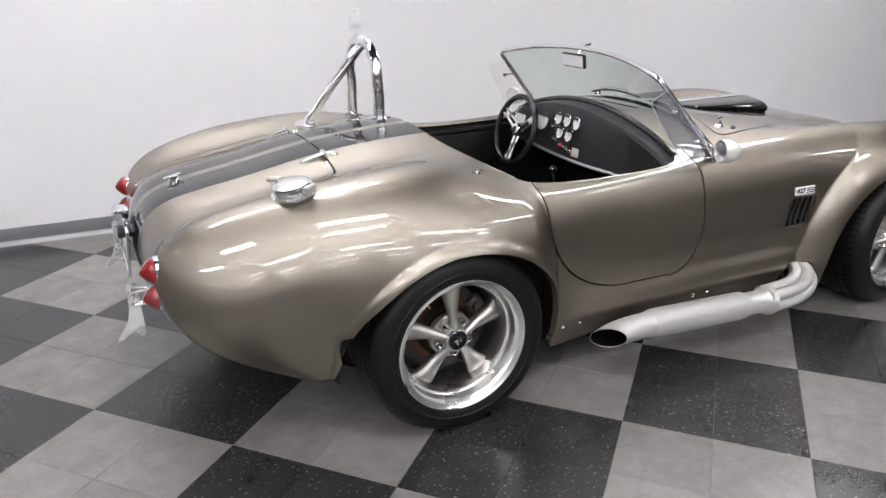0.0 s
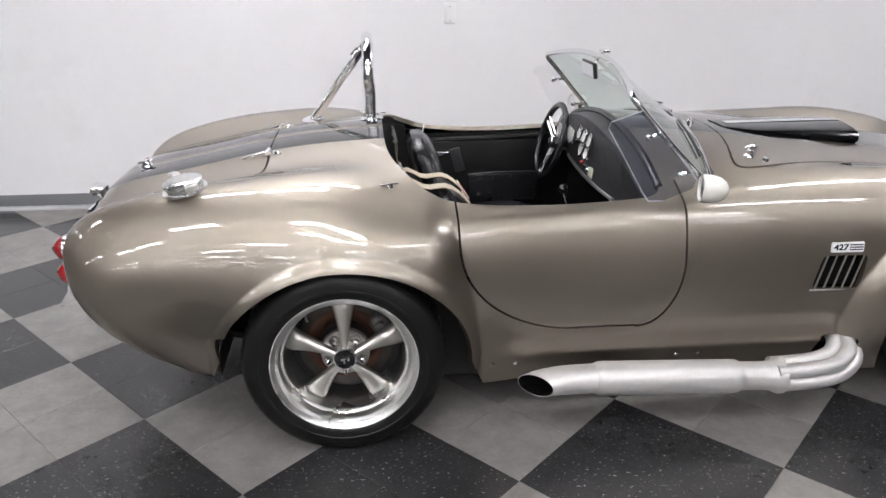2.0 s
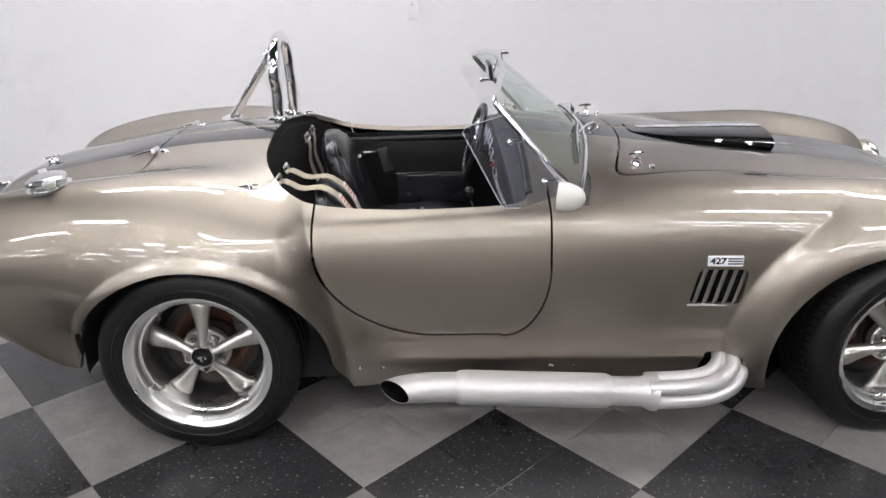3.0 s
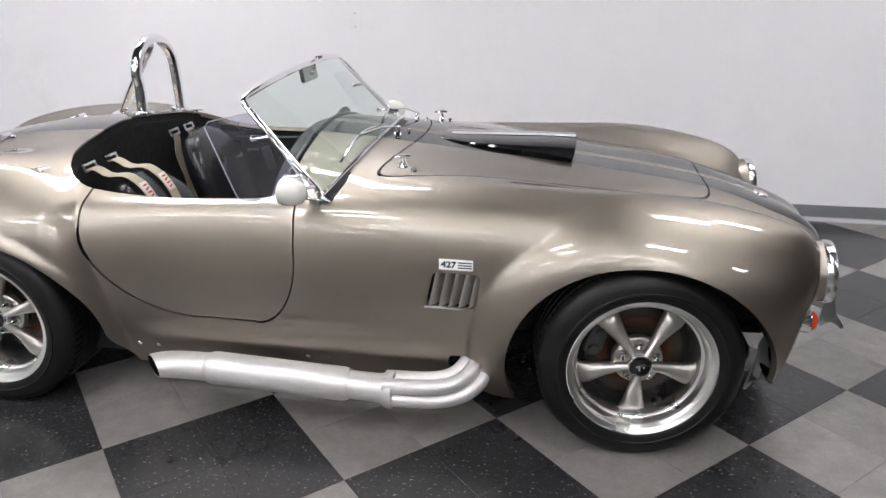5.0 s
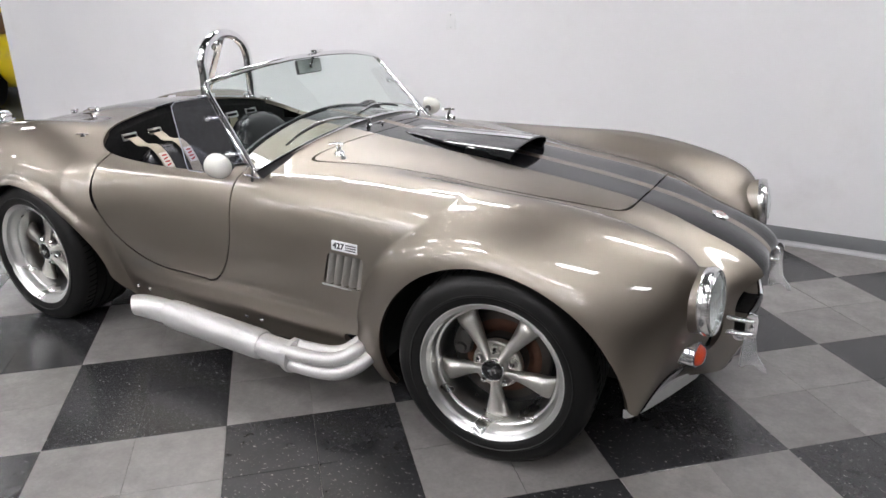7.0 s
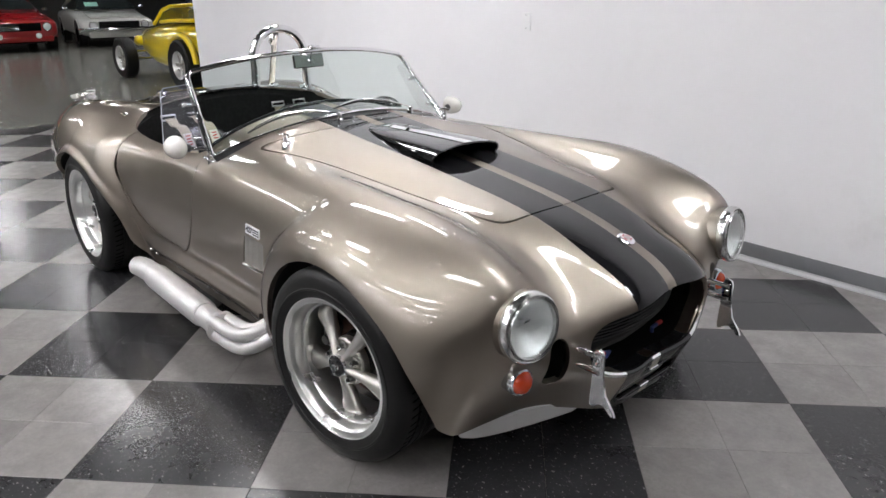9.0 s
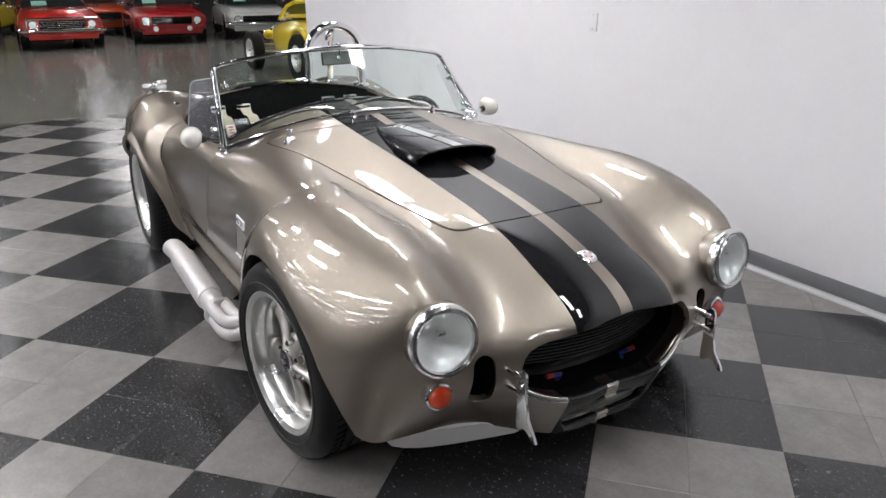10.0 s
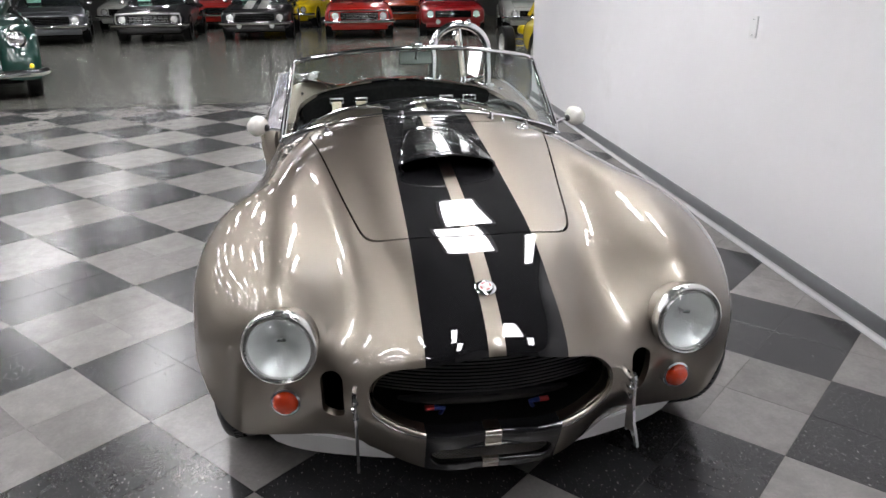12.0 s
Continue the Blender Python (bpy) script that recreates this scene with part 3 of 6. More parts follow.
def cut(sheet, edge):
    g = edge(*coords(sheet[0]))
    return clip(*sheet, g - GAP), clip(*sheet, -g - GAP)


shell, hood = cut(shell, hood_edge)
shell, boot = cut(shell, boot_edge)
shell, doors = cut(shell, door_edge)
car = thing("roadster", "pewter roadster with black stripes, side exhaust and chrome roll bar", "car", pose(0, 0.0026, 0, 0, 0, 0.5))
body = panel("body", shell, PAINT, car)
panel("bonnet", hood, PAINT, car)
panel("boot_lid", boot, PAINT, car)
for sign in (-1, 1):
    panel("door", half(doors, sign), PAINT, car)
# ---- the roadster's wheels ----
def wheel(x, side, turn, width, out, dish, steer=0, radius=0.329):
    """A deep-dished five-spoke alloy wheel; z of its own space points out of the car."""
    m = pose(x, side * out, radius, 90 if side < 0 else -90, 0, steer)
    rim = part("wheel", Geo().lathe([(0.190, -width), (0.222, -width), (0.218, -width + .012), (0.208, -width + .03), (0.212, -0.03), (0.224, -0.012), (0.234, -0.008), (0.2395, -0.002), (0.2405, 0.004), (0.2375, 0.0075),
                                     (0.234, 0.0075), (0.231, 0.005), (0.219, -0.001), (0.2165, -0.006), (0.213, -0.010), (0.2095, -0.018), (0.207, -0.044), (0.2035, -0.048), (0.199, -0.049), (0.1965, -0.054), (0.194, -0.10)], 72, closed=True), RIM, car, "polished alloy wheel with a deep lip")
    rim.matrix_basis = m
    w = width
    tread = [(radius - 0.010, -0.008), (radius - 0.002, -0.026)]
    for a in (0.2, 0.4, 0.6, 0.8):
        y = -0.02 - (w - 0.02) * a
        tread += [(radius, y + 0.005), (radius - 0.006, y + 0.003), (radius - 0.006, y - 0.003), (radius, y - 0.005)]
    prof = [(0.226, -w), (0.228, -0.006), (0.236, 0.0065), (0.246, 0.012), (0.262, 0.015), (0.264, 0.0175), (0.268, 0.0175), (0.270, 0.015), (0.290, 0.011), (0.306, 0.004)] + tread + [(radius - 0.002, -w), (radius - 0.014, -w - .02), (0.27, -w - .035), (0.23, -w - .02)]
    tyre = part("tyre", Geo().lathe(prof, 96, closed=True), TYRE, rim, "black low-profile road tyre")
    # near-black bars stand in for the shade in shallow cuts across the shoulder
    g = Geo()
    for k in range(72):
        a = 2 * math.pi * k / 72
        g.box((0.003, 0.0035, 0.04), Matrix.Rotation(a, 4, "Z") @ pose(radius - 0.0012, 0, -0.048, 0, 0, 0) @ pose(0, 0, 0, 12, 0, 0))
    tagged(part("tread_cut", g, SOOT_SHADE, rim, smooth=0), kind="stuff")
    # spokes: thin at the hub, swelling like trumpets towards the rim
    centre = Matrix.Translation((0, 0, -dish))
    g = Geo()
    n, m_seg = 15, 18
    rows = []
    for i in range(n):
        f = i / (n - 1)
        r = 0.034 + 0.170 * f
        wd = 0.0115 + 0.0345 * f ** 1.3
        top = -0.012 - 0.016 * f - 0.012 * math.sin(math.pi * f) - 0.030 * max(0, (f - 0.72) / 0.28) ** 2
        thick = 0.030 + 0.036 * f
        ring = []
        for k in range(m_seg):
            t = 2 * math.pi * k / m_seg
            cx, sx = math.cos(t), math.sin(t)
            ring.append((r - (0.006 * sx if f > 0.9 else 0), wd * cx, top - thick / 2 + thick / 2 * sx))
        rows.append(ring)
    g.grid(rows, True)
    g.f += [[k for k in range(m_seg)][::-1], [(n - 1) * m_seg + k for k in range(m_seg)]]
    for k in range(5):
        sp = part("spoke", g, SPOKE, rim, "satin alloy spoke", smooth=50)
        sp.matrix_basis = centre @ Matrix.Rotation(radians(turn + 72 * k), 4, "Z")
    part("hub_plate", Geo().lathe([(0.0, -0.046), (0.076, -0.046), (0.081, -0.052), (0.081, -0.075), (0.0, -0.075)], 40), SPOKE, rim).matrix_basis = centre
    part("hub_boss", Geo().lathe([(0.0, -0.018), (0.038, -0.018), (0.042, -0.024), (0.045, -0.055), (0.0, -0.055)], 40), SPOKE, rim).matrix_basis = centre
    cap = Geo().lathe([(0.0, -0.002), (0.020, -0.003), (0.030, -0.006), (0.034, -0.011), (0.035, -0.022), (0.0, -0.022)], 32)
    part("centre_cap", cap, GLOSS_BLACK, rim, "gloss black centre cap").matrix_basis = centre
    part("cap_ring", Geo().lathe([(0.0335, -0.012), (0.0345, -0.0065), (0.037, -0.0065), (0.038, -0.014)], 36), CHROME, rim, "chrome ring round the cap").matrix_basis = centre
    em = Geo().box((0.030, 0.005, 0.003), pose(0, 0.003, -0.002, 0, 0, 18), 0.001).box((0.006, 0.018, 0.003), pose(-0.004, -0.006, -0.002, 0, 0, 14), 0.001).box((0.005, 0.010, 0.003), pose(0.011, -0.001, -0.0025, 0, 0, -20), 0.001)
    part("emblem", em, STEEL, rim).matrix_basis = centre
    for k in range(5):
        a = radians(turn + 36 + 72 * k)
        spot = centre @ Matrix.Translation((0.058 * math.cos(a), 0.058 * math.sin(a), 0))
        nut = Geo().lathe([(0.0, -0.014), (0.0045, -0.0145), (0.0105, -0.021), (0.0115, -0.048), (0.0, -0.048)], 6)
        part("lug_nut", nut, CHROME, rim).matrix_basis = spot
        part("nut_socket", Geo().lathe([(0.0125, -0.046), (0.0165, -0.040), (0.0185, -0.047)], 18), SPOKE, rim).matrix_basis = spot
    part("valve", Geo().lathe([(0.0, 0.028), (0.0032, 0.028), (0.004, 0.004), (0.006, 0.0), (0.0, 0.0)], 10), STEEL, rim).matrix_basis = Matrix.Rotation(radians(turn + 36), 4, "Z") @ pose(0.200, 0, -0.05, 0, -30, 0)
    # brake behind the spokes
    inner = Matrix.Translation((0, 0, -dish - 0.012))
    part("brake_disc", Geo().lathe([(0.0, -0.085), (0.078, -0.085), (0.084, -0.095), (0.088, -0.105), (0.158, -0.105), (0.160, -0.128), (0.0, -0.128)], 48), DISC, rim, "worn steel brake disc").matrix_basis = inner
    part("rust_ring", Geo().lathe([(0.104, -0.104), (0.105, -0.1035), (0.128, -0.1035), (0.129, -0.104)], 48), RUST, rim, "rust-brown band on the brake disc").matrix_basis = inner
    part("brake_shield", Geo().lathe([(0.05, -0.14), (0.19, -0.14), (0.192, -0.15), (0.05, -0.15)], 40), UNDER, rim).matrix_basis = inner
    cal = Geo()
    arc = [(0.138 * math.cos(radians(a)), 0.138 * math.sin(radians(a)), -0.096) for a in range(-24, 25, 4)]
    cal.tube(arc, [0.020, 0.030] + [0.034] * (len(arc) - 4) + [0.030, 0.020], 10, flat=0.7)
    for a in (-12, 12):
        cal.lathe([(0.0, 0.020), (0.016, 0.018), (0.020, 0.0)], 14, pose(0.138 * math.cos(radians(a)), 0.138 * math.sin(radians(a)), -0.080))
    part("brake_caliper", cal, CALIPER, rim, "dull grey brake caliper").matrix_basis = inner @ Matrix.Rotation(radians(160 if x > 0 else 20), 4, "Z")
    return rim


for side in (-1, 1):
    wheel(1.159, side, -90 if side < 0 else 90, 0.215, 0.822, 0.014, 6)
    wheel(-1.150, side, 90 if side < 0 else -90, 0.255, 0.826, 0.036)

# ---- wheel wells and underside ----
for a, depth, first, last in ((REAR_ARCH, 0.40, -8, 186), (FRONT_ARCH, 0.42, 8, 188)):
    for side in (-1, 1):
        rows, y = [], 0.76
        for k in range(41):
            t = radians(lerp(first, last, k / 40))
            c, s = math.cos(t), math.sin(t)
            p, _ = onto(a[0] + (a[2] + 0.012) * c, side * 1.2, a[1] + (a[3] + 0.012) * s, (0, -side, 0))
            y = abs(p.y) if p and abs(p.y) > 0.5 else y
            rows.append([(a[0] + (a[2] + e) * c, side * max(depth, y - inset), a[1] + (a[3] + e) * s) for inset, e in ((0.022, 0.004), (0.05, 0.014), (0.2, 0.018), (1.0, 0.018))])
        g = Geo().grid(rows)
        g.add([(a[0], side * depth, a[1])] + [r[-1] for r in rows], [[0, k + 1, k + 2] for k in range(40)])
        part("wheel_well", g, UNDER, car)
g = Geo().box((3.1, 0.78, 0.05), pose(0.05, 0, 0.185), 0.01).box((1.36, 1.24, 0.03), pose(-0.02, 0, 0.20), 0.008).box((0.26, 0.66, 0.03), pose(1.52, 0, 0.250), 0.01).box((0.42, 0.95, 0.03), pose(-1.68, 0, 0.315, 0, 16), 0.01)
part("underbody", g, UNDER, car)
for side in (-1, 1):
    part("arch_panel", Geo().box((0.24, 0.008, 0.36), pose(-0.765, side * 0.640, 0.34)), UNDER, car)
g = Geo().tube([(-1.155, -0.55, 0.327), (-1.155, 0.55, 0.327)], 0.04, 12).tube([(1.155, -0.55, 0.30), (1.155, 0.55, 0.30)], 0.025, 10).ball((0.12, 0.12, 0.12), pose(-1.155, 0, 0.32))
part("axle", g, IRON, car)

# ---- side exhaust ----

tail_pipe = part("exhaust", Geo(), EXHAUST, car, "matt silver side exhaust with a slash-cut tip")
tip = []
for i in range(14):
    f = i / 13
    ring = []
    for k in range(32):
        t = 2 * math.pi * k / 32
        yy, zz = math.cos(t), math.sin(t)
        # the mouth is cut on a long slant, open to the outside
        g = 0.5 + 0.5 * math.cos(t - radians(6))
        x = -0.31 - f * (0.165 + 0.098 * g)
        cz = 0.209 + 0.004 * f - 0.020 * g * f ** 4
        ring.append((x, -0.805 + 0.050 * yy - 0.012 * f ** 3, cz + (0.050 - 0.008 * f ** 3) * zz))
    tip.append(ring)
bore = [[(p[0] + 0.0008, -0.805 + (p[1] + 0.805) * 0.94, (r[0][2] + r[16][2]) / 2 + (p[2] - (r[0][2] + r[16][2]) / 2) * 0.94) for p in r] for r in tip]
part("tail_pipe", Geo().grid(tip, True).grid([tip[-1], bore[-1]], True), EXHAUST, tail_pipe)
g = Geo().grid(bore[2:], True)
g.add(bore[2], [list(range(32))])
part("tail_pipe_bore", g, SOOT_SHADE, tail_pipe)
d = Vector((0.51, 0.0, -0.026)).normalized()
part("muffler", Geo().lathe([(0.0, -0.005), (0.050, -0.005), (0.053, 0.0), (0.0575, 0.012), (0.0585, 0.03), (0.0585, 0.48), (0.0575, 0.498), (0.053, 0.51), (0.0, 0.51)], 40, aim((-0.315, -0.805, 0.2085), d)), EXHAUST, tail_pipe)
part("collector", Geo().lathe([(0.049, -0.002), (0.0495, 0.09), (0.051, 0.11), (0.060, 0.128), (0.064, 0.14), (0.064, 0.155), (0.05, 0.158), (0.0, 0.158)], 36, aim((0.195, -0.805, 0.1825), d)), EXHAUST, tail_pipe)
for dy, dz in ((-0.027, 0.025), (0.027, 0.025), (-0.027, -0.026), (0.027, -0.026)):
    out = -0.5 * dy - 0.6 * dz
    knots = [(0.32, -0.805 + dy, 0.180 + dz), (0.40, -0.806 + dy, 0.182 + dz), (0.50 + out * .3, -0.804 + dy, 0.188 + dz), (0.565 + out * .6, -0.792 + dy * .95, 0.203 + dz * .95),
             (0.612 + out, -0.757 + dy * .8, 0.232 + dz * .7), (0.625 + out, -0.70 + dy * .4, 0.252 + dz * .5), (0.622 + out, -0.62 + dy * .2, 0.255 + dz * .5)]
    part("header_pipe", Geo().tube(curve_through(knots, 24), 0.0262, 16), EXHAUST, tail_pipe)
for x in (-0.646, -0.568, 0.013, 0.093):
    p, n = onto(x, -1.2, 0.222, (0, 1, 0))
    part("sill_bolt", Geo().lathe([(0.0, 0.006), (0.005, 0.006), (0.0085, 0.003), (0.009, 0.0), (0.0, -0.003)], 14, aim(p, n)), CHROME, car)
for side in (-1, 1):
    # near-black backing stands in for the shade behind the header pipes
    part("header_opening", Geo().box((0.16, 0.006, 0.17), pose(0.588, side * 0.60, 0.22)).box((0.16, 0.10, 0.006), pose(0.588, side * 0.645, 0.295)), SOOT_SHADE, car)

# ---- side vents with their slats and the badge ----
for side in (-1, 1):
    vent = part("side_vent", Geo().box((0.21, 0.004, 0.14), pose(0.545, side * 0.685, 0.527)), UNDER, car)
    for k in range(5):
        x0 = 0.462 + 0.0335 * k
        rows = []
        for i in range(7):
            z = 0.466 + 0.124 * i / 6
            lean = (z - 0.465) * 0.22
            ring = []
            for t in range(7):
                f = t / 6
                ring.append((x0 + lean + 0.033 * f, side * (0.736 - 0.034 * f ** 1.6), z))
            rows.append(ring)
        slat = Geo().grid(rows)
        slat.grid([[(p[0] + 0.001, p[1] - side * 0.003, p[2]) for p in r] for r in rows])
        part("slat", slat, SLAT, vent)
    part("vent_lip", Geo().tube([(0.448, side * 0.735, 0.463), (0.535, side * 0.736, 0.462), (0.622, side * 0.738, 0.462)], 0.0045, 10), RIM, vent, "polished lower lip")
    p, n = onto(0.556, side * 1.2, 0.618, (0, -side, 0))
    n = n if n.y * side > 0 else -n
    across = (Vector((-side, 0, 0)) - n * n.x * -side).normalized()
    m = Matrix.Translation(p + n * 0.0025) @ Matrix((across, n.cross(across), n)).transposed().to_4x4()
    badge = part("badge", Geo().box((0.112, 0.035, 0.006), m, 0.001), PLASTIC, car, "white badge with black numerals and bars")
    if side < 0:
        txt = bpy.data.curves.new("numerals", "FONT")
        txt.body, txt.size, txt.extrude, txt.offset, txt.align_x, txt.align_y = "427", 0.030, 0.0006, 0.0010, "CENTER", "CENTER"
        tmp = bpy.data.objects.new("numerals", txt)
        scene.collection.objects.link(tmp)
        bpy.context.view_layer.update()
        me = bpy.data.meshes.new_from_object(tmp.evaluated_get(bpy.context.evaluated_depsgraph_get()))
        bpy.data.objects.remove(tmp)
        me.materials.clear()
        me.materials.append(INK)
        num = new("numerals", me)
        num.parent = badge
        num.matrix_basis = m @ pose(-0.024, 0.0, 0.0034) @ Matrix.Diagonal((1.12, 0.95, 1, 1))
        for k, (mat, w) in enumerate(((INK, 0.046), (INK, 0.046), (INK, 0.046))):
            part("bar", Geo().box((w, 0.0042, 0.001), m @ pose(0.030, 0.0085 - 0.0085 * k, 0.0034)), mat, badge)

# ---- bonnet scoop: low at the back, a wide flat mouth in front ----
rows = []
half_y, half_h = [0.150, 0.168, 0.180, 0.175, 0.158, 0.118, 0.062], [-0.012, 0.000, 0.016, 0.031, 0.0425, 0.0530, 0.0610]
prof_y = [-v for v in half_y] + [0.0] + half_y[::-1]
prof_h = half_h + [0.064] + half_h[::-1]
for i in range(15):
    f = i / 14
    x = 0.40 + 0.535 * f
    base = onto(x, 0, 2, (0, 0, -1))[0].z
    ring = []
    for y, h in zip(prof_y, prof_h):
        y = y * (0.42 + 0.58 * f ** 0.6)
        h = h * (0.06 + 0.94 * f ** 0.9)
        low = onto(x, y, 2, (0, 0, -1))[0].z
        ring.append((x - 0.016 * f * (1 - max(h, 0) / 0.064), y, lerp(low, base, min(1, max(0, h) / (0.064 * (0.06 + 0.94 * f ** 0.9)))) + h))
    rows.append(ring)
g = Geo().grid(rows)
mid_z = sum(p[2] for p in rows[-1]) / len(rows[-1])
inner = [[(p[0] - back, p[1] * 0.95, mid_z + (p[2] - mid_z) * 0.84) for p in rows[-1]] for back in (-0.002, 0.06, 0.20)]
g.grid([rows[-1], inner[0]])
scoop = part("bonnet_scoop", g, GLOSS_BLACK, car, "gloss black bonnet scoop", smooth=32)
g = Geo().grid(inner)
g.add(inner[-1], [list(range(len(prof_y)))])
# throat lined near-black to give its inner shade by colour
part("scoop_throat", g, SOOT_SHADE, scoop)
line = []
for r in rows[1:]:
    z = max(p[2] for p in r) + 0.0012
    line.append([(r[7][0], y, z) for y in (-0.022, 0.022)])
part("scoop_line", Geo().grid(line), PLAIN_PAINT, scoop)

# ---- windscreen ----
def screen_point(s, h):
    """A point of the pane: s across from -1 to 1, h up from 0 to 1."""
    bow = 1 - s * s
    low = Vector((0.088 + 0.105 * bow, 0.642 * s, 0.806 + 0.118 * (1 - abs(s) ** 2.1)))
    high = Vector((-0.190 + 0.072 * bow, 0.590 * s, 1.116 + 0.062 * (1 - abs(s) ** 2.2)))
    return low + (high - low) * h


rows = [[screen_point(-1 + 2 * i / 40, h / 8) for i in range(41)] for h in range(9)]
pane = part("windscreen", Geo().grid(rows), GLASS, car, "curved clear glass windscreen")
pane.visible_shadow = False
edge = [screen_point(-1, h) for h in np.linspace(0.0, 0.93, 12)]
corner = [screen_point(-1, 0.93).lerp(screen_point(-1, 1.0), f) * (1 - f) + screen_point(-1, 1).lerp(screen_point(-0.93, 1.0), f) * f for f in np.linspace(0.15, 0.95, 6)]
top = [screen_point(s, 1.0) for s in np.linspace(-0.92, 0.92, 40)]
mirror_y = lambda P: [Vector((p.x, -p.y, p.z)) for p in reversed(P)]
hoop_line = edge + corner + top + mirror_y(corner) + mirror_y(edge)
part("screen_frame", Geo().tube(hoop_line, 0.0105, 12), CHROME, pane, "chrome windscreen frame")
low = [screen_point(s, 0.0) for s in np.linspace(-1, 1, 41)]
part("lower_frame", Geo().tube([p + Vector((0.004, 0, 0.004)) for p in low], 0.0065, 10), CHROME, pane)
seal = []
for p in low:
    q, n = onto(p.x + 0.02, p.y, 2, (0, 0, -1))
    seal.append([p + Vector((-0.004, 0, 0.004)), p + Vector((0.010, 0, -0.004)), Vector((p.x + 0.038, p.y, q.z - 0.002)), Vector((p.x + 0.045, p.y, q.z - 0.012)), Vector((p.x - 0.02, p.y, q.z - 0.012))])
part("screen_seal", Geo().grid(seal), RUBBER, pane)
for side in (-1, 1):
    foot = screen_point(side, 0.0)
    g = Geo().tube([foot + Vector((-0.010, side * 0.012, -0.03)), foot + Vector((-0.006, side * 0.010, 0.02)), screen_point(side, 0.5) + Vector((0, side * 0.009, 0)), screen_point(side, 0.93) + Vector((0, side * 0.007, 0))], 0.0075, 10)
    g.box((0.085, 0.03, 0.008), pose(foot.x - 0.01, foot.y + side * 0.006, foot.z - 0.012, side * 12, 6, 0), 0.003)
    part("side_post", g, CHROME, pane)
    # acrylic wind wing on its clamps
    t0, t1 = screen_point(side, 0.70), screen_point(side, 0.06)
    outline = [(-0.290, 1.036), (-0.280, 1.052), (-0.150, 1.076), (0.032, 0.850), (0.015, 0.826), (-0.110, 0.806), (-0.165, 0.812), (-0.182, 0.838)]
    if side > 0:
        outline = [(lerp(screen_point(1, (z - 0.806) / 0.31).x, x, 0.72), z) for x, z in outline]
    g = Geo()
    n = len(outline)

    def splay(x, z):
        """The wing leans out from the post, more so towards its free edge."""
        post = screen_point(side, (z - 0.806) / 0.31)
        return post.y + side * (0.006 + (0.37 if side < 0 else 0.04) * max(0, post.x - x))

    v = [(x, splay(x, z) + d, z) for d in (-0.0025, 0.0025) for x, z in outline]
    f = [list(range(n)), [n + k for k in range(n)][::-1]] + [[k, (k + 1) % n, n + (k + 1) % n, n + k] for k in range(n)]
    wing = part("wind_wing", g.add(v, f), ACRYLIC if side < 0 else CLEAR, car, "clear acrylic wind wing on chrome clamps", smooth=0)
    wing.visible_shadow = False
    rim_line = [(x, splay(x, z), z) for x, z in outline]
    if side < 0:
        part("edge", Geo().tube([rim_line[k] for k in (3, 2, 1, 0, 7, 6, 5)], 0.0020, 6), EDGE, wing, "pale polished edge")
    for h in (0.62, 0.22):
        c = screen_point(side, h)
        yy = splay(c.x - 0.055, c.z)
        g = Geo().tube([c, Vector((c.x - 0.055, yy, c.z - 0.004))], 0.006, 10).ball((0.012, 0.012, 0.012), pose(c.x - 0.055, yy, c.z - 0.004)).box((0.030, 0.018, 0.018), pose(c.x, c.y, c.z, 0, 35), 0.004)
        part("clamp", g, CHROME, wing)
# rear-view mirror under the frame's top rail
g = Geo().box((0.014, 0.165, 0.062), pose(-0.155, 0.0, 1.128, 0, -8, 0), 0.006)
rv = part("rear_view_mirror", g, BLACK, car, "rectangular rear-view mirror")
part("mirror_glass", Geo().box((0.002, 0.152, 0.05), pose(-0.1632, 0.0, 1.1268, 0, -8, 0)), CHROME, rv)
part("mirror_back", Geo().box((0.002, 0.155, 0.054), pose(-0.1462, 0.0, 1.1292, 0, -8, 0)), material("sage mirror back", (0.33, 0.36, 0.34), 0.4), rv)
part("mirror_stem", Geo().tube([(-0.10, 0, 1.197), (-0.125, 0, 1.165), (-0.14, 0, 1.13)], 0.004, 8).ball((0.011, 0.011, 0.011), pose(-0.142, 0, 1.13)).box((0.03, 0.05, 0.012), pose(-0.098, 0, 1.196), 0.003), CHROME, rv)
# wipers
for y in (-0.106, 0.297):
    s = y / 0.642
    p, n = onto(0.235, y, 2, (0, 0, -1))
    g = Geo().lathe([(0.0, 0.030), (0.008, 0.030), (0.010, 0.024), (0.011, 0.006), (0.016, 0.0), (0.0, -0.004)], 16, aim(p, n))
    wp = part("wiper", g, CHROME, car, "chrome wiper with a black blade")
    a, b = p + n * 0.026, screen_point(s - 0.34, 0.15) + Vector((0.020, 0, 0.014))
    part("arm", Geo().tube([a, a.lerp(b, 0.5) + Vector((0.004, 0, 0.012)), b], 0.0032, 8), CHROME, wp)
    line = [screen_point(s - 0.60 + 0.52 * k / 12, 0.09 + 0.05 * math.sin(math.pi * k / 12)) for k in range(13)]
    part("blade", Geo().tube([q + Vector((0.006, 0, 0.004)) for q in line], 0.0042, 8), RUBBER, wp)
    part("blade_spine", Geo().tube([q + Vector((0.013, 0, 0.009 + 0.006 * math.sin(math.pi * k / 12))) for k, q in enumerate(line)][1:-1], 0.0026, 6), CHROME, wp)
    part("spray_jet", Geo().lathe([(0.0, 0.012), (0.005, 0.011), (0.007, 0.0), (0.0, 0.0)], 12, aim(onto(0.27, y + 0.05, 2, (0, 0, -1))[0], (0.2, 0, 1))), CHROME, wp)

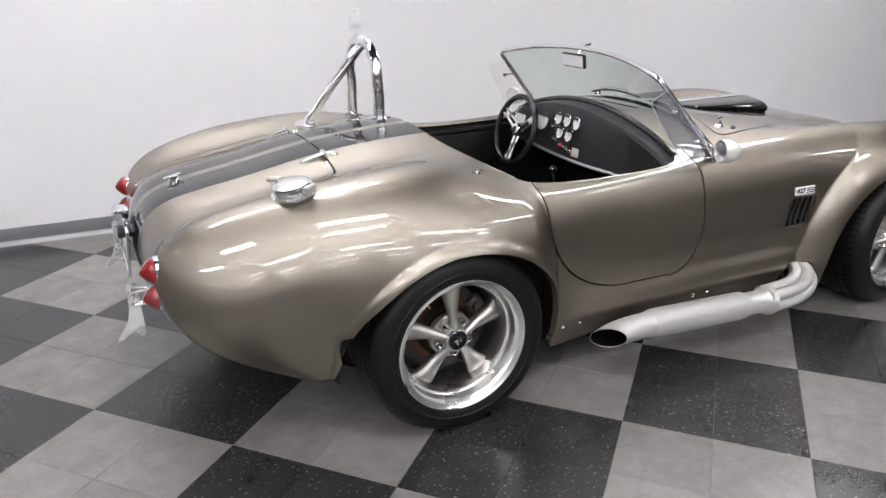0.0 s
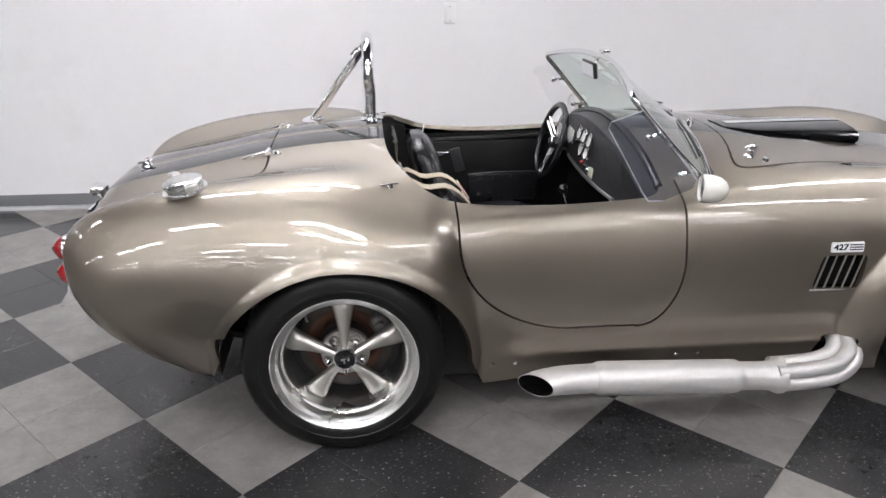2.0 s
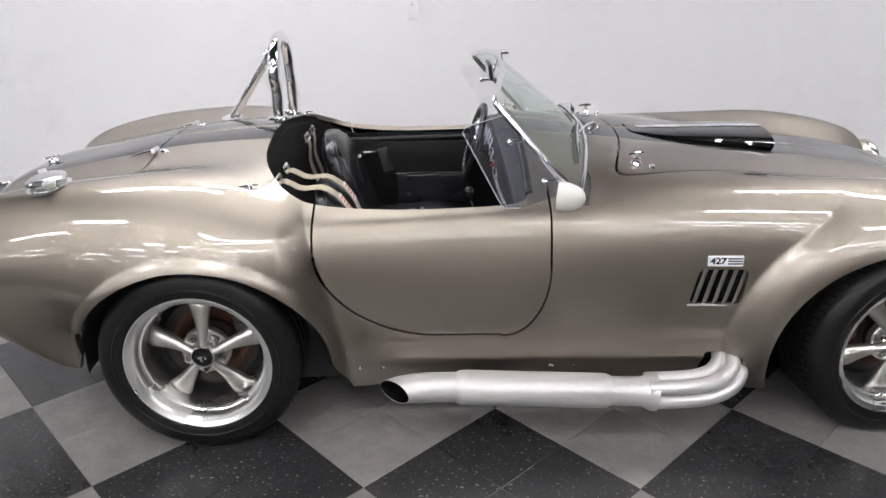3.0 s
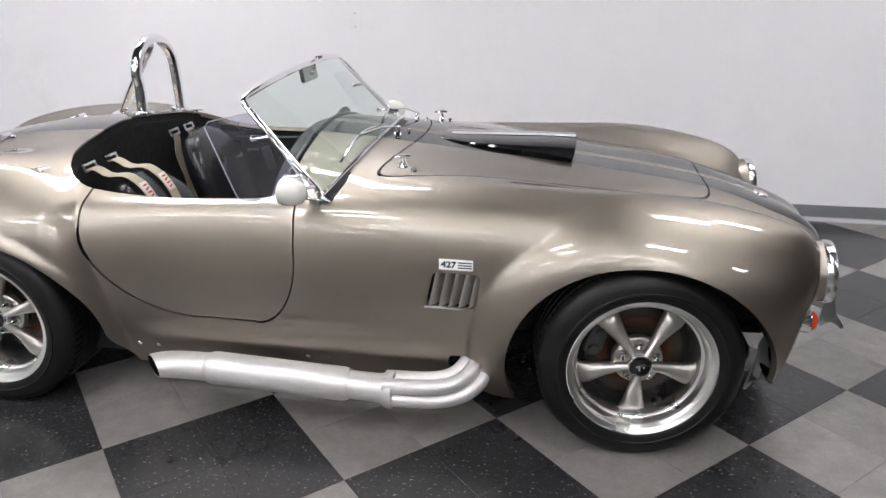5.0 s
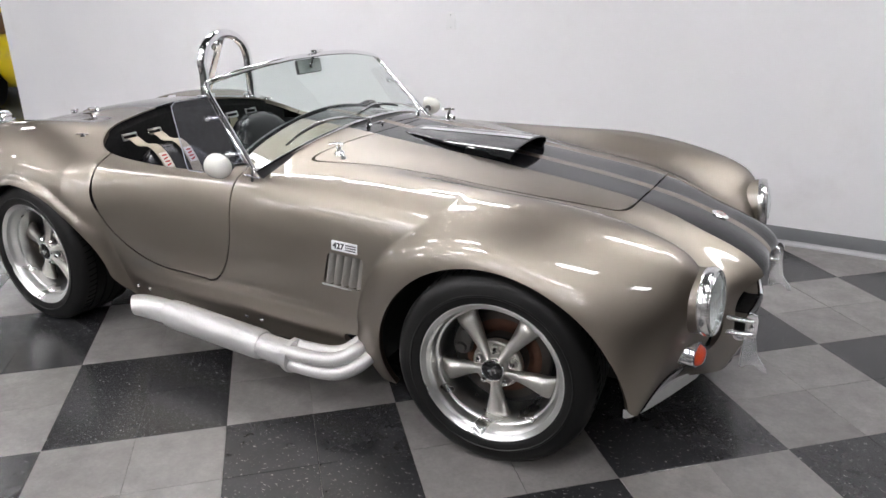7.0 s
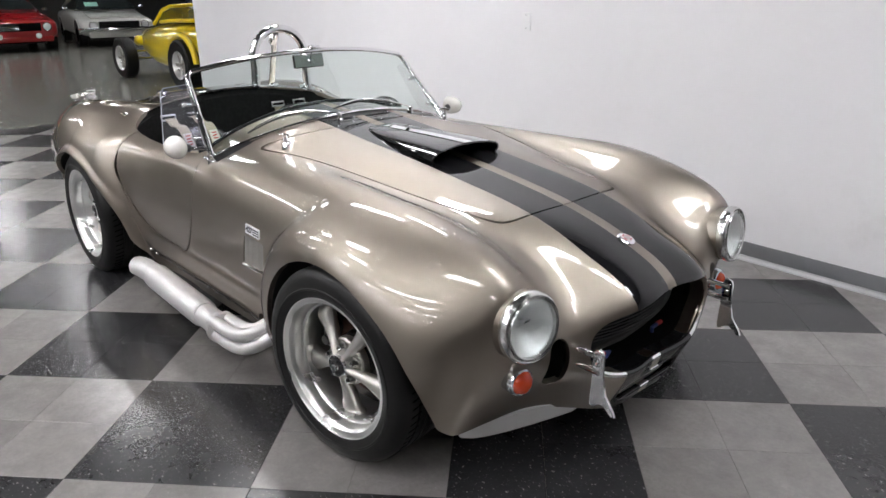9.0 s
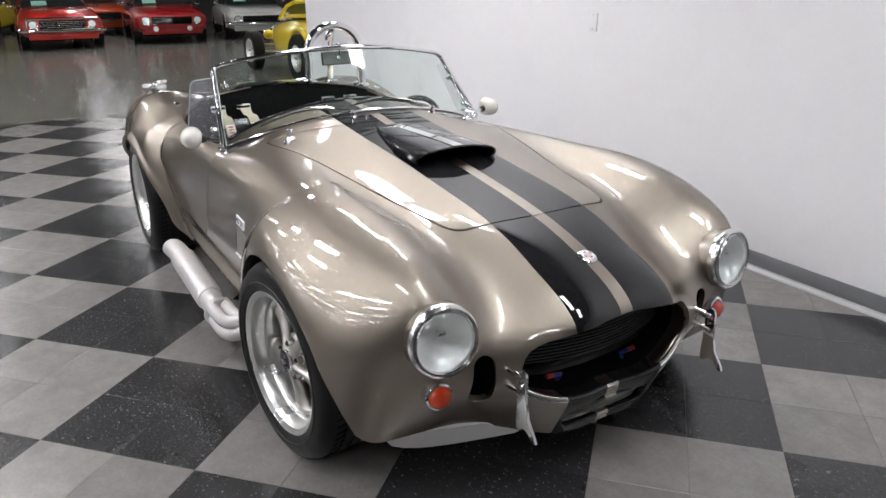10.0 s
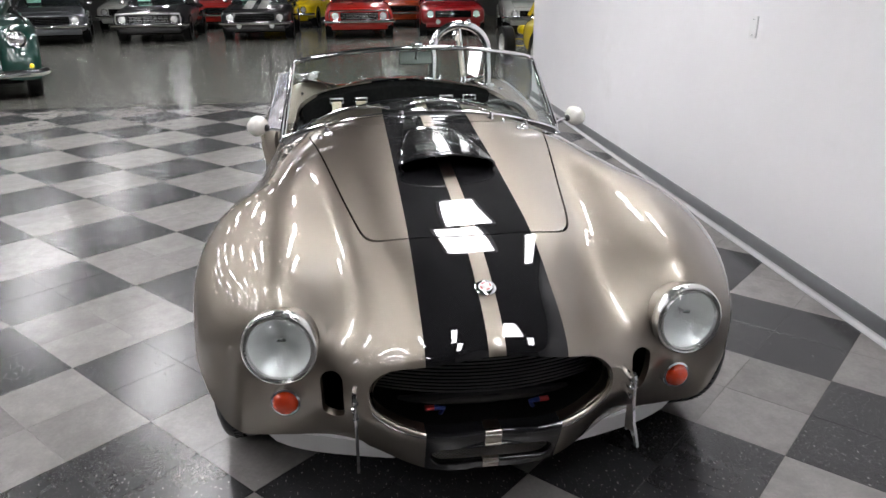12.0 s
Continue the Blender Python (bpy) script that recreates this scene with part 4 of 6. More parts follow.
# ---- side mirrors: white bullets on chrome stalks ----
for side in (-1, 1):
    c = Vector((0.02, side * 0.762, 0.853))
    g = Geo().lathe([(0.0, 0.062), (0.016, 0.059), (0.030, 0.049), (0.040, 0.031), (0.0450, 0.008), (0.0460, -0.012), (0.0445, -0.022), (0.042, -0.024), (0.041, -0.018), (0.0, -0.018)], 32, aim(c, (1, side * 0.25, -0.05)))
    sm = part("side_mirror", g, MIRROR_WHITE, car, "white bullet mirror on a chrome stalk")
    part("mirror_glass", Geo().lathe([(0.0, -0.0185), (0.0405, -0.0185), (0.0405, -0.019), (0.0, -0.019)], 32, aim(c, (1, side * 0.25, -0.05))), CHROME, sm)
    foot = screen_point(side, 0.05)
    part("ball_joint", Geo().ball((0.017, 0.017, 0.017), pose(c.x + 0.018, c.y - side * 0.042, c.z - 0.006)), BLACK, sm)
    part("stalk", Geo().tube([(c.x + 0.018, c.y - side * 0.046, c.z - 0.008), (foot.x - 0.012, foot.y + side * 0.03, foot.z + 0.022), (foot.x - 0.004, foot.y + side * 0.006, foot.z + 0.012)], 0.0075, 10), CHROME, sm)

# ---- lamps ----
for side in (-1, 1):
    y = side * 0.558
    d = Vector((1, side * 0.10, 0.10)).normalized()
    c = Vector((1.737, y, 0.590))
    m = aim(c, d) @ Matrix.Scale(0.925, 4)
    hl = part("headlight", Geo().lathe([(0.098, -0.10), (0.107, -0.10), (0.107, 0.004), (0.100, 0.006)], 48, m, closed=True), PLAIN_PAINT, car, "round headlight with a chrome ring")
    part("chrome_ring", Geo().lathe([(0.108, -0.012), (0.111, -0.002), (0.110, 0.012), (0.1065, 0.020), (0.102, 0.023), (0.099, 0.021), (0.0975, 0.012), (0.0955, 0.012), (0.095, 0.022), (0.0925, 0.026), (0.0895, 0.024), (0.0885, 0.010)], 56, m, closed=True), POLISHED, hl, "chrome headlight ring")
    rows = []
    for r, h in ((0.016, -0.046), (0.03, -0.041), (0.045, -0.033), (0.06, -0.022), (0.075, -0.008), (0.089, 0.010)):
        # fluted like a moulded bowl
        rows.append([m @ Vector((r * math.cos(2 * math.pi * k / 72), r * math.sin(2 * math.pi * k / 72), h - 0.0012 * (r / 0.089) * (k % 3 == 0))) for k in range(72)])
    g = Geo().grid(rows, True)
    g.add(rows[0], [list(range(72))])
    part("reflector", g, REFLECTOR, hl, "silvered fluted bowl", smooth=18)
    part("bulb_shield", Geo().box((0.034, 0.012, 0.010), m @ pose(0, 0.016, -0.012), 0.004).tube([m @ Vector((0, 0.016, -0.044)), m @ Vector((0, 0.016, -0.012))], 0.004, 8), STEEL, hl)
    lens = part("lens", Geo().lathe([(0.0895, 0.015), (0.082, 0.024), (0.064, 0.033), (0.036, 0.039), (0.0, 0.041)], 44, m), LENS, hl)
    lens.visible_shadow = False
    # amber turn lamp below
    p, n = onto(2.5, side * 0.556, 0.412 if side < 0 else 0.398, (-1, 0, 0))
    d = Vector((1, side * 0.12, 0.0)).normalized()
    m = aim(p + d * 0.018, d)
    ind = part("turn_lamp", Geo().lathe([(0.041, -0.06), (0.0425, 0.006), (0.040, 0.012), (0.035, 0.014), (0.034, 0.010)], 32, m), CHROME, car, "round amber turn lamp in chrome")
    part("lens", Geo().lathe([(0.0345, 0.010), (0.033, 0.020), (0.026, 0.029), (0.014, 0.034), (0.0, 0.035)], 28, m), AMBER_LENS, ind, "amber ribbed lens")
    # two red cones at the tail
    for z in (0.658, 0.572):
        p, n = onto(-3, side * 0.522, z, (1, 0, 0))
        d = Vector((-1, 0, 0.0))
        m = aim(p + d * -0.026, d)
        tl = part("tail_lamp", Geo().lathe([(0.044, -0.03), (0.0455, 0.018), (0.043, 0.022), (0.039, 0.023)], 32, m), CHROME, car, "red conical tail lamp on a chrome base")
        part("lens", Geo().lathe([(0.041, 0.020), (0.0405, 0.030), (0.036, 0.040), (0.020, 0.056), (0.006, 0.066), (0.0, 0.067)], 28, m), RED_LENS, tl, "red conical lens")

# ---- mouth, chin slot and side slots ----
def opening(edge_pts, depth, x_in, name, mat, shrink=0.92):
    ring, n = [], len(edge_pts)
    cy, cz = sum(p[0] for p in edge_pts) / n, sum(p[1] for p in edge_pts) / n
    for y, z in edge_pts:
        q = onto(3, y, z, (-1, 0, 0))[0]
        ring.append((q.x - 0.012, y, z))
    back = [(x_in, cy + (p[1] - cy) * shrink, cz + (p[2] - cz) * shrink) for p in ring]
    mid = [(lerp(p[0], x_in, 0.4), p[1], p[2]) for p in ring]
    g = Geo().grid([ring, mid, back], True)
    g.add(back, [list(range(n))])
    return part(name, g, mat, car)


def oval(cy, cz, a, b, e, n=64, droop=0.0):
    pts = []
    for k in range(n):
        t = 2 * math.pi * k / n
        c, s = math.cos(t), math.sin(t)
        y = a * math.copysign(abs(c) ** (2 / e), c)
        pts.append((cy + y, cz - droop * (y / a) ** 2 + b * math.copysign(abs(s) ** (2 / e), s)))
    return pts


def rolled_rim(pts, radius, thin, inward, name, label=""):
    """A painted bead round an opening, thinner along its top, with the short painted return behind it."""
    n = len(pts)
    cy, cz = sum(p[0] for p in pts) / n, sum(p[1] for p in pts) / n
    edge = [Vector((onto(3, y, z, (-1, 0, 0))[0].x - radius * 0.8, y, z)) for y, z in pts]
    high = max(abs(z - cz) for y, z in pts)
    R = [lerp(radius, thin, min(1, max(0, 0.75 + (z - cz) / high))) for y, z in pts]
    rim = part(name, Geo().tube(edge, R, 12, closed=True), PAINT, car, label, smooth=60)
    rows = [[(p.x - d, cy + (p.y - cy) * k, cz + (p.z - cz) * k) for p in edge] for d, k in ((0.0, 1 - 0.5 * radius / 0.13), (inward * 0.5, 0.985), (inward, 0.975))]
    part("return", Geo().grid(rows, True), PAINT, rim)
    return rim


mouth = oval(0, 0.443, 0.338, 0.128, 2.3, 96)
rolled_rim(mouth, 0.0105, 0.004, 0.055, "mouth_rim")
# duct lining near-black, the mouth's inner shade put into its colour
opening([(y * 0.985, 0.443 + (z - 0.443) * 0.985) for y, z in mouth], 0.2, 1.60, "grille_duct", SOOT_SHADE)
grille = part("grille", Geo().box((0.02, 0.60, 0.02), pose(1.655, 0, 0.350), 0.004), BLACK, car, "black horizontal grille bars in the mouth")
for k in range(15):
    z = 0.408 + 0.0108 * k
    w = 0.645 * (1 - (abs(z - 0.443) / 0.132) ** 2.3) ** (1 / 2.3)
    part("bar", Geo().tube([(1.735 - 0.075 * (2 * i / 10 - 1) ** 2, w / 2 * (2 * i / 10 - 1), z) for i in range(11)], 0.0026, 6), GRILLE_BAR, grille)
for y, z in ((-0.135, 0.346), (0.135, 0.346)):
    hook = part("hose", Geo().tube([(1.685, y, z - 0.050), (1.705, y, z - 0.02), (1.710, y - math.copysign(0.01, y), z), (1.710, y + math.copysign(0.018, y), z + 0.004)], 0.0070, 10), BLUE, grille, "blue hose with a red end")
    part("hose_end", Geo().tube([(1.710, y + math.copysign(0.018, y), z + 0.004), (1.710, y + math.copysign(0.044, y), z + 0.006)], 0.0078, 10), LABEL_RED, hook)
part("tow_bar", Geo().tube([(1.64, -0.27, 0.335), (1.67, 0, 0.340), (1.64, 0.27, 0.335)], 0.012, 10), CALIPER, grille)
chin = []
for k in range(48):
    t = 2 * math.pi * k / 48
    chin.append((math.copysign(0.138, math.cos(t)) + 0.038 * math.cos(t), 0.238 + 0.038 * math.sin(t)))
rolled_rim(chin, 0.0075, 0.005, 0.03, "chin_rim")
# lining coloured as dark as the shade inside the chin slot
opening([(y * 0.985, 0.238 + (z - 0.238) * 0.96) for y, z in chin], 0.1, 1.62, "chin_duct", SOOT_SHADE)
mesh = Geo()
for k in range(31):
    y0 = -0.164 + 0.0109 * k
    for s in (-1, 1):
        mesh.tube([(1.752 + b * 0.0012 - 0.35 * y0 * y0, y0 + s * (-1) ** b * 0.0055, 0.202 + 0.0105 * b) for b in range(8)], 0.0019, 4)
part("chin_mesh", mesh, SLAT, car, "silver wire mesh in the chin slot")
for side in (-1, 1):
    pts = []
    for k in range(32):
        t = 2 * math.pi * k / 32
        pts.append((side * 0.432 + 0.031 * math.cos(t), 0.432 + math.copysign(0.05, math.sin(t)) + 0.031 * math.sin(t)))
    # pocket behind the slot, its shade given by the near-black colour
    opening(pts, 0.1, 1.62, "brake_duct", SOOT_SHADE)

# ---- overriders: flat chrome plates on short stubs ----
def overrider(x, y, z, front, side):
    s = 1 if front else -1
    outline = [(0.0, 0.118), (0.013, 0.112), (0.018, 0.098), (0.018, 0.02), (0.030, -0.05), (0.060, -0.10), (0.066, -0.118), (0.055, -0.122), (0.040, -0.105), (0.022, -0.092), (0.006, -0.096), (-0.008, -0.112), (-0.020, -0.110), (-0.022, -0.09), (-0.018, 0.02), (-0.018, 0.098), (-0.013, 0.112)]
    g = Geo().slab([(s * a, b * 0.82) for a, b in outline], 0.008, pose(x, y + 0.004, z, 90, 0, 0), 0.0015)
    o = part("overrider", g, CHROME, car, "flat chrome bumper overrider on two stubs")
    for dz in (0.070, 0.022):
        part("stub", Geo().tube([(x - s * 0.10, y - side * 0.0, z + dz), (x + s * 0.004, y, z + dz)], 0.0085, 12).ball((0.013, 0.006, 0.013), pose(x, y, z + dz)), CHROME, o)
    part("bolt", Geo().lathe([(0, 0.006), (0.006, 0.005), (0.009, 0)], 12, aim((x, y - 0.005, z + 0.05), (0, -1, 0))), CHROME, o)


for side in (-1, 1):
    overrider(1.842, side * 0.372, 0.398, True, side)
    overrider(-2.115, side * 0.36, 0.47, False, side)

# ---- pale lip under the front corners ----
for side in (-1, 1):
    rows = []
    for k in range(13):
        f = k / 12
        w = 0.195 + 0.462 * f
        top = Vector((1.660 - 0.36 * (w - 0.38), side * w, 0.236 - 0.004 * f))
        h = (0.018 + 0.034 * min(1, f * 6) + 0.058 * f) * math.sqrt(max(0.01, 1 - f ** 6))
        low = top + Vector((-0.010 - 0.45 * h * f, 0, -h))
        rows.append([top + Vector((-0.020, 0, 0.012)), top + Vector((0.003, 0, -0.002)), low + Vector((0.002, 0, 0.004)), low, low + Vector((-0.008, 0, 0.001))])
    part("front_lip", Geo().grid(rows), SPLITTER, car, "pale grey plastic lip under the nose")

# ---- filler cap, boot and bonnet fittings, nose badge ----
p, n = onto(-1.624, -0.595, 2, (0, 0, -1))
m = aim(p + n * 0.0, n)
cap = part("fuel_cap", Geo().lathe([(0.0, 0.040), (0.034, 0.039), (0.054, 0.035), (0.062, 0.029), (0.064, 0.020), (0.062, 0.016), (0.058, 0.014), (0.058, 0.004), (0.070, 0.002), (0.070, -0.004), (0.0, -0.004)], 40, m), POLISHED, car, "polished flip-up filler cap")
part("lever", Geo().box((0.05, 0.026, 0.010), m @ pose(-0.070, 0.0, 0.036, 0, -8, 0), 0.004).box((0.012, 0.034, 0.028), m @ pose(-0.068, 0, 0.016), 0.003), RIM, cap)
part("hinge", Geo().box((0.022, 0.034, 0.022), m @ pose(0.066, 0.0, 0.022), 0.004).tube([m @ Vector((0.072, -0.02, 0.028)), m @ Vector((0.072, 0.02, 0.028))], 0.006, 10), RIM, cap)
for y in (-0.227, 0.27):
    p, n = onto(-1.405, y, 2, (0, 0, -1))
    t = Vector((1, 0, 0)) - n * n.x
    q, _ = onto(-1.50, y, 2, (0, 0, -1))
    h = part("boot_hinge", Geo().tube([q + n * 0.004, q.lerp(p, 0.5) + n * 0.010, p + n * 0.012], [0.004, 0.009, 0.012], 12, flat=0.6), CHROME, car, "chrome boot hinge")
    part("knuckle", Geo().tube([p + Vector((0, -0.026, 0)) + n * 0.012, p + Vector((0, 0.026, 0)) + n * 0.012], 0.010, 12).ball((0.022, 0.012, 0.010), aim(p + Vector((0.03, 0, 0)) + n * 0.005, n)), CHROME, h)
p, n = onto(-1.907, 0.0, 2, (0, 0, -1))
h = part("boot_lock", Geo().lathe([(0, 0.014), (0.014, 0.013), (0.020, 0.008), (0.022, 0.0), (0, -0.003)], 24, aim(p, n)), CHROME, car, "chrome boot lock")
part("handle", Geo().box((0.016, 0.062, 0.010), aim(p, n) @ pose(0, 0, 0.018), 0.004), CHROME, h)
for x, y in ((0.325, -0.432), (0.325, 0.432)):
    p, n = onto(x, y, 2, (0, 0, -1))
    h = part("bonnet_latch", Geo().lathe([(0, 0.016), (0.010, 0.016), (0.012, 0.010), (0.018, 0.003), (0.020, 0), (0, -0.003)], 20, aim(p, n)), CHROME, car, "chrome bonnet latch with a T handle")
    part("handle", Geo().tube([p + n * 0.036 + Vector((-0.036, -0.010, 0)), p + n * 0.039, p + n * 0.036 + Vector((0.022, 0.008, 0))], [0.0035, 0.0062, 0.0045], 10).tube([p + n * 0.004, p + n * 0.020], 0.0115, 14).tube([p + n * 0.016, p + n * 0.024], 0.0085, 12).tube([p + n * 0.02, p + n * 0.042], 0.0060, 10), CHROME, h)
    part("keeper", Geo().lathe([(0, 0.012), (0.009, 0.011), (0.012, 0.0), (0, -0.003)], 16, aim(onto(x + 0.045, y - 0.035, 2, (0, 0, -1))[0], n)), CHROME, h)
p, n = onto(1.659, 0.0, 2, (0, 0, -1))
nb = part("nose_badge", Geo().lathe([(0, 0.008), (0.018, 0.0075), (0.026, 0.006), (0.030, 0.003), (0.031, -0.002), (0, -0.002)], 36, aim(p, n)), CHROME, car, "small round chrome nose badge")
part("enamel", Geo().lathe([(0, 0.0085), (0.019, 0.008), (0.021, 0.006), (0, 0.006)], 28, aim(p, n)), PLASTIC, nb)
for k in range(4):
    part("bar", Geo().box((0.004, 0.011, 0.001), aim(p, n) @ pose(0, 0, 0, 0, 0, 90 * k + 20) @ pose(0.0135, 0, 0.0092)), LABEL_RED, nb)
part("centre", Geo().lathe([(0, 0.0105), (0.010, 0.010), (0.012, 0.009), (0, 0.009)], 20, aim(p, n)), STEEL, nb)
for side in (-1, 1):
    p, n = onto(-0.98, side * 0.60, 2, (0, 0, -1))
    part("cover_stud", Geo().lathe([(0, 0.010), (0.006, 0.009), (0.008, 0.004), (0.011, 0.0), (0, -0.002)], 14, aim(p, n)).tube([p + n * 0.006 + Vector((-0.03, -0.01, 0)), p + n * 0.008, p + n * 0.006 + Vector((0.025, 0.01, 0))], 0.003, 6), CHROME, car)

# ---- number plate and lamp at the tail ----
p, n = onto(-3, 0.0, 0.60, (1, 0, 0))
npl = part("number_plate", Geo().box((0.006, 0.30, 0.15), pose(p.x - 0.020, 0.0, 0.590, 0, 5), 0.002), material("dark blue plate", (0.02, 0.03, 0.09), 0.35), car, "dark number plate in a chrome frame")
g = Geo()
for a, b, c, d in ((0.32, 0.010, 0, 0.078), (0.32, 0.010, 0, -0.078), (0.010, 0.16, 0.157, 0), (0.010, 0.16, -0.157, 0)):
    g.box((0.010, a, b), pose(p.x - 0.022, 0, 0.590, 0, 5) @ pose(0, c, d), 0.003)
part("plate_frame", g, CHROME, npl)
for k in range(5):
    part("bar", Geo().box((0.002, 0.034, 0.06), pose(p.x - 0.024, 0, 0.590, 0, 5) @ pose(0, -0.10 + 0.05 * k, 0)), PLASTIC, npl)
part("plate_lamp", Geo().box((0.055, 0.075, 0.04), pose(p.x - 0.022, 0, 0.703, 0, 10), 0.012), CHROME, npl)
part("plate_bracket", Geo().box((0.05, 0.10, 0.02), pose(p.x - 0.02, 0, 0.63), 0.004), BLACK, npl)

# ---- roll bar ----
foot_in, foot_out = onto(-1.025, 0.185, 2, (0, 0, -1)), onto(-1.025, 0.525, 2, (0, 0, -1))
cy, hw = 0.355, 0.170
pts = [Vector((-1.025, cy - hw, foot_in[0].z - 0.01)), Vector((-1.026, cy - hw, 0.98)), Vector((-1.028, cy - hw + 0.002, 1.06))]
for k in range(13):
    a = math.pi * (1 - k / 12)
    pts.append(Vector((-1.03, cy + hw * math.cos(a), 1.075 + 0.155 * math.sin(a))))
pts += [Vector((-1.028, cy + hw - 0.002, 1.06)), Vector((-1.026, cy + hw, 0.98)), Vector((-1.025, cy + hw, foot_out[0].z - 0.01))]
rb = part("roll_bar", Geo().tube(curve_through(pts, 60), 0.0245, 24), CHROME, car, "polished chrome roll bar with a rear brace")
bf = onto(-1.285, 0.425, 2, (0, 0, -1))
part("brace", Geo().tube([Vector((-1.035, cy - 0.01, 1.205)), Vector((-1.160, cy + 0.03, 1.04)), Vector((-1.285, 0.425, bf[0].z - 0.005))], 0.0185, 20), CHROME, rb)
part("brace_sleeve", Geo().tube([Vector((-1.06, cy - 0.01, 1.18)), Vector((-1.09, cy - 0.008, 1.15))], 0.022, 18), CHROME, rb)
for q, n in ((foot_in[0], foot_in[1]), (Vector((-1.025, cy + hw, foot_out[0].z)), foot_out[1]), bf):
    q = onto(q.x, q.y, 2, (0, 0, -1))[0]
    part("foot_plate", Geo().lathe([(0.0, 0.008), (0.040, 0.008), (0.048, 0.005), (0.049, 0), (0, -0.003)], 32, aim(q, n)), CHROME, rb)

# ---- cockpit ----
tub = Geo()
X0, X1, Y, ZB, ZT = -0.965, 0.30, 0.615, 0.225, 0.750
tub.grid([[(X0, -Y, ZT), (X0, -Y, ZB), (X0, Y, ZB), (X0, Y, ZT)], [(X1, -Y, ZT), (X1, -Y, ZB), (X1, Y, ZB), (X1, Y, ZT)]])
tub.add([(X1, -Y, ZB), (X1, Y, ZB), (X1, Y, ZT), (X1, -Y, ZT)], [[0, 1, 2, 3]])
part("cockpit_tub", tub, CARPET, car, "black carpeted cockpit", smooth=0)
rows = []
for k in range(25):
    y = -0.60 + 1.2 * k / 24
    x = -0.972 + 0.95 * y ** 4
    top = onto(x - 0.03, y, 2, (0, 0, -1))[0].z - 0.012
    rows.append([(x - 0.03, y, top), (x - 0.012, y, top - 0.03), (x - 0.02, y, 0.70), (x + 0.02, y, 0.5), (x + 0.05, y, 0.23)])
part("rear_bulkhead", Geo().grid(rows), CARPET, car)
g = Geo().box((1.15, 0.20, 0.22), pose(-0.42, 0, 0.33), 0.03, 3).box((0.40, 0.24, 0.12), pose(0.0, 0.0, 0.42, 0, -12), 0.03, 3)
part("tunnel", g, CARPET, car)
for side in (-1, 1):
    g = Geo().box((0.72, 0.014, 0.38), pose(-0.40, side * 0.606, 0.52), 0.006)
    dc = part("door_card", g, VINYL, car, "black leather door card with a map pocket")
    part("pocket", Geo().box((0.36, 0.022, 0.15), pose(-0.38, side * 0.594, 0.47), 0.010, 3), LEATHER, dc)
    part("piping", Geo().tube([(-0.56, side * 0.583, 0.55), (-0.38, side * 0.582, 0.553), (-0.20, side * 0.583, 0.55)], 0.005, 8), LEATHER, dc)
    part("latch", Geo().box((0.045, 0.02, 0.022), pose(-0.70, side * 0.592, 0.655), 0.006).tube([(-0.70, side * 0.58, 0.655), (-0.655, side * 0.57, 0.665)], 0.006, 8), CHROME, dc)
    part("strap", Geo().box((0.05, 0.006, 0.12), pose(-0.61, side * 0.590, 0.62, 0, -15), 0.002), DASH, dc)
    part("sill_roll", Geo().tube([(-0.80, side * 0.612, 0.715), (-0.40, side * 0.612, 0.722), (-0.02, side * 0.606, 0.735)], 0.012, 10), VINYL, dc)


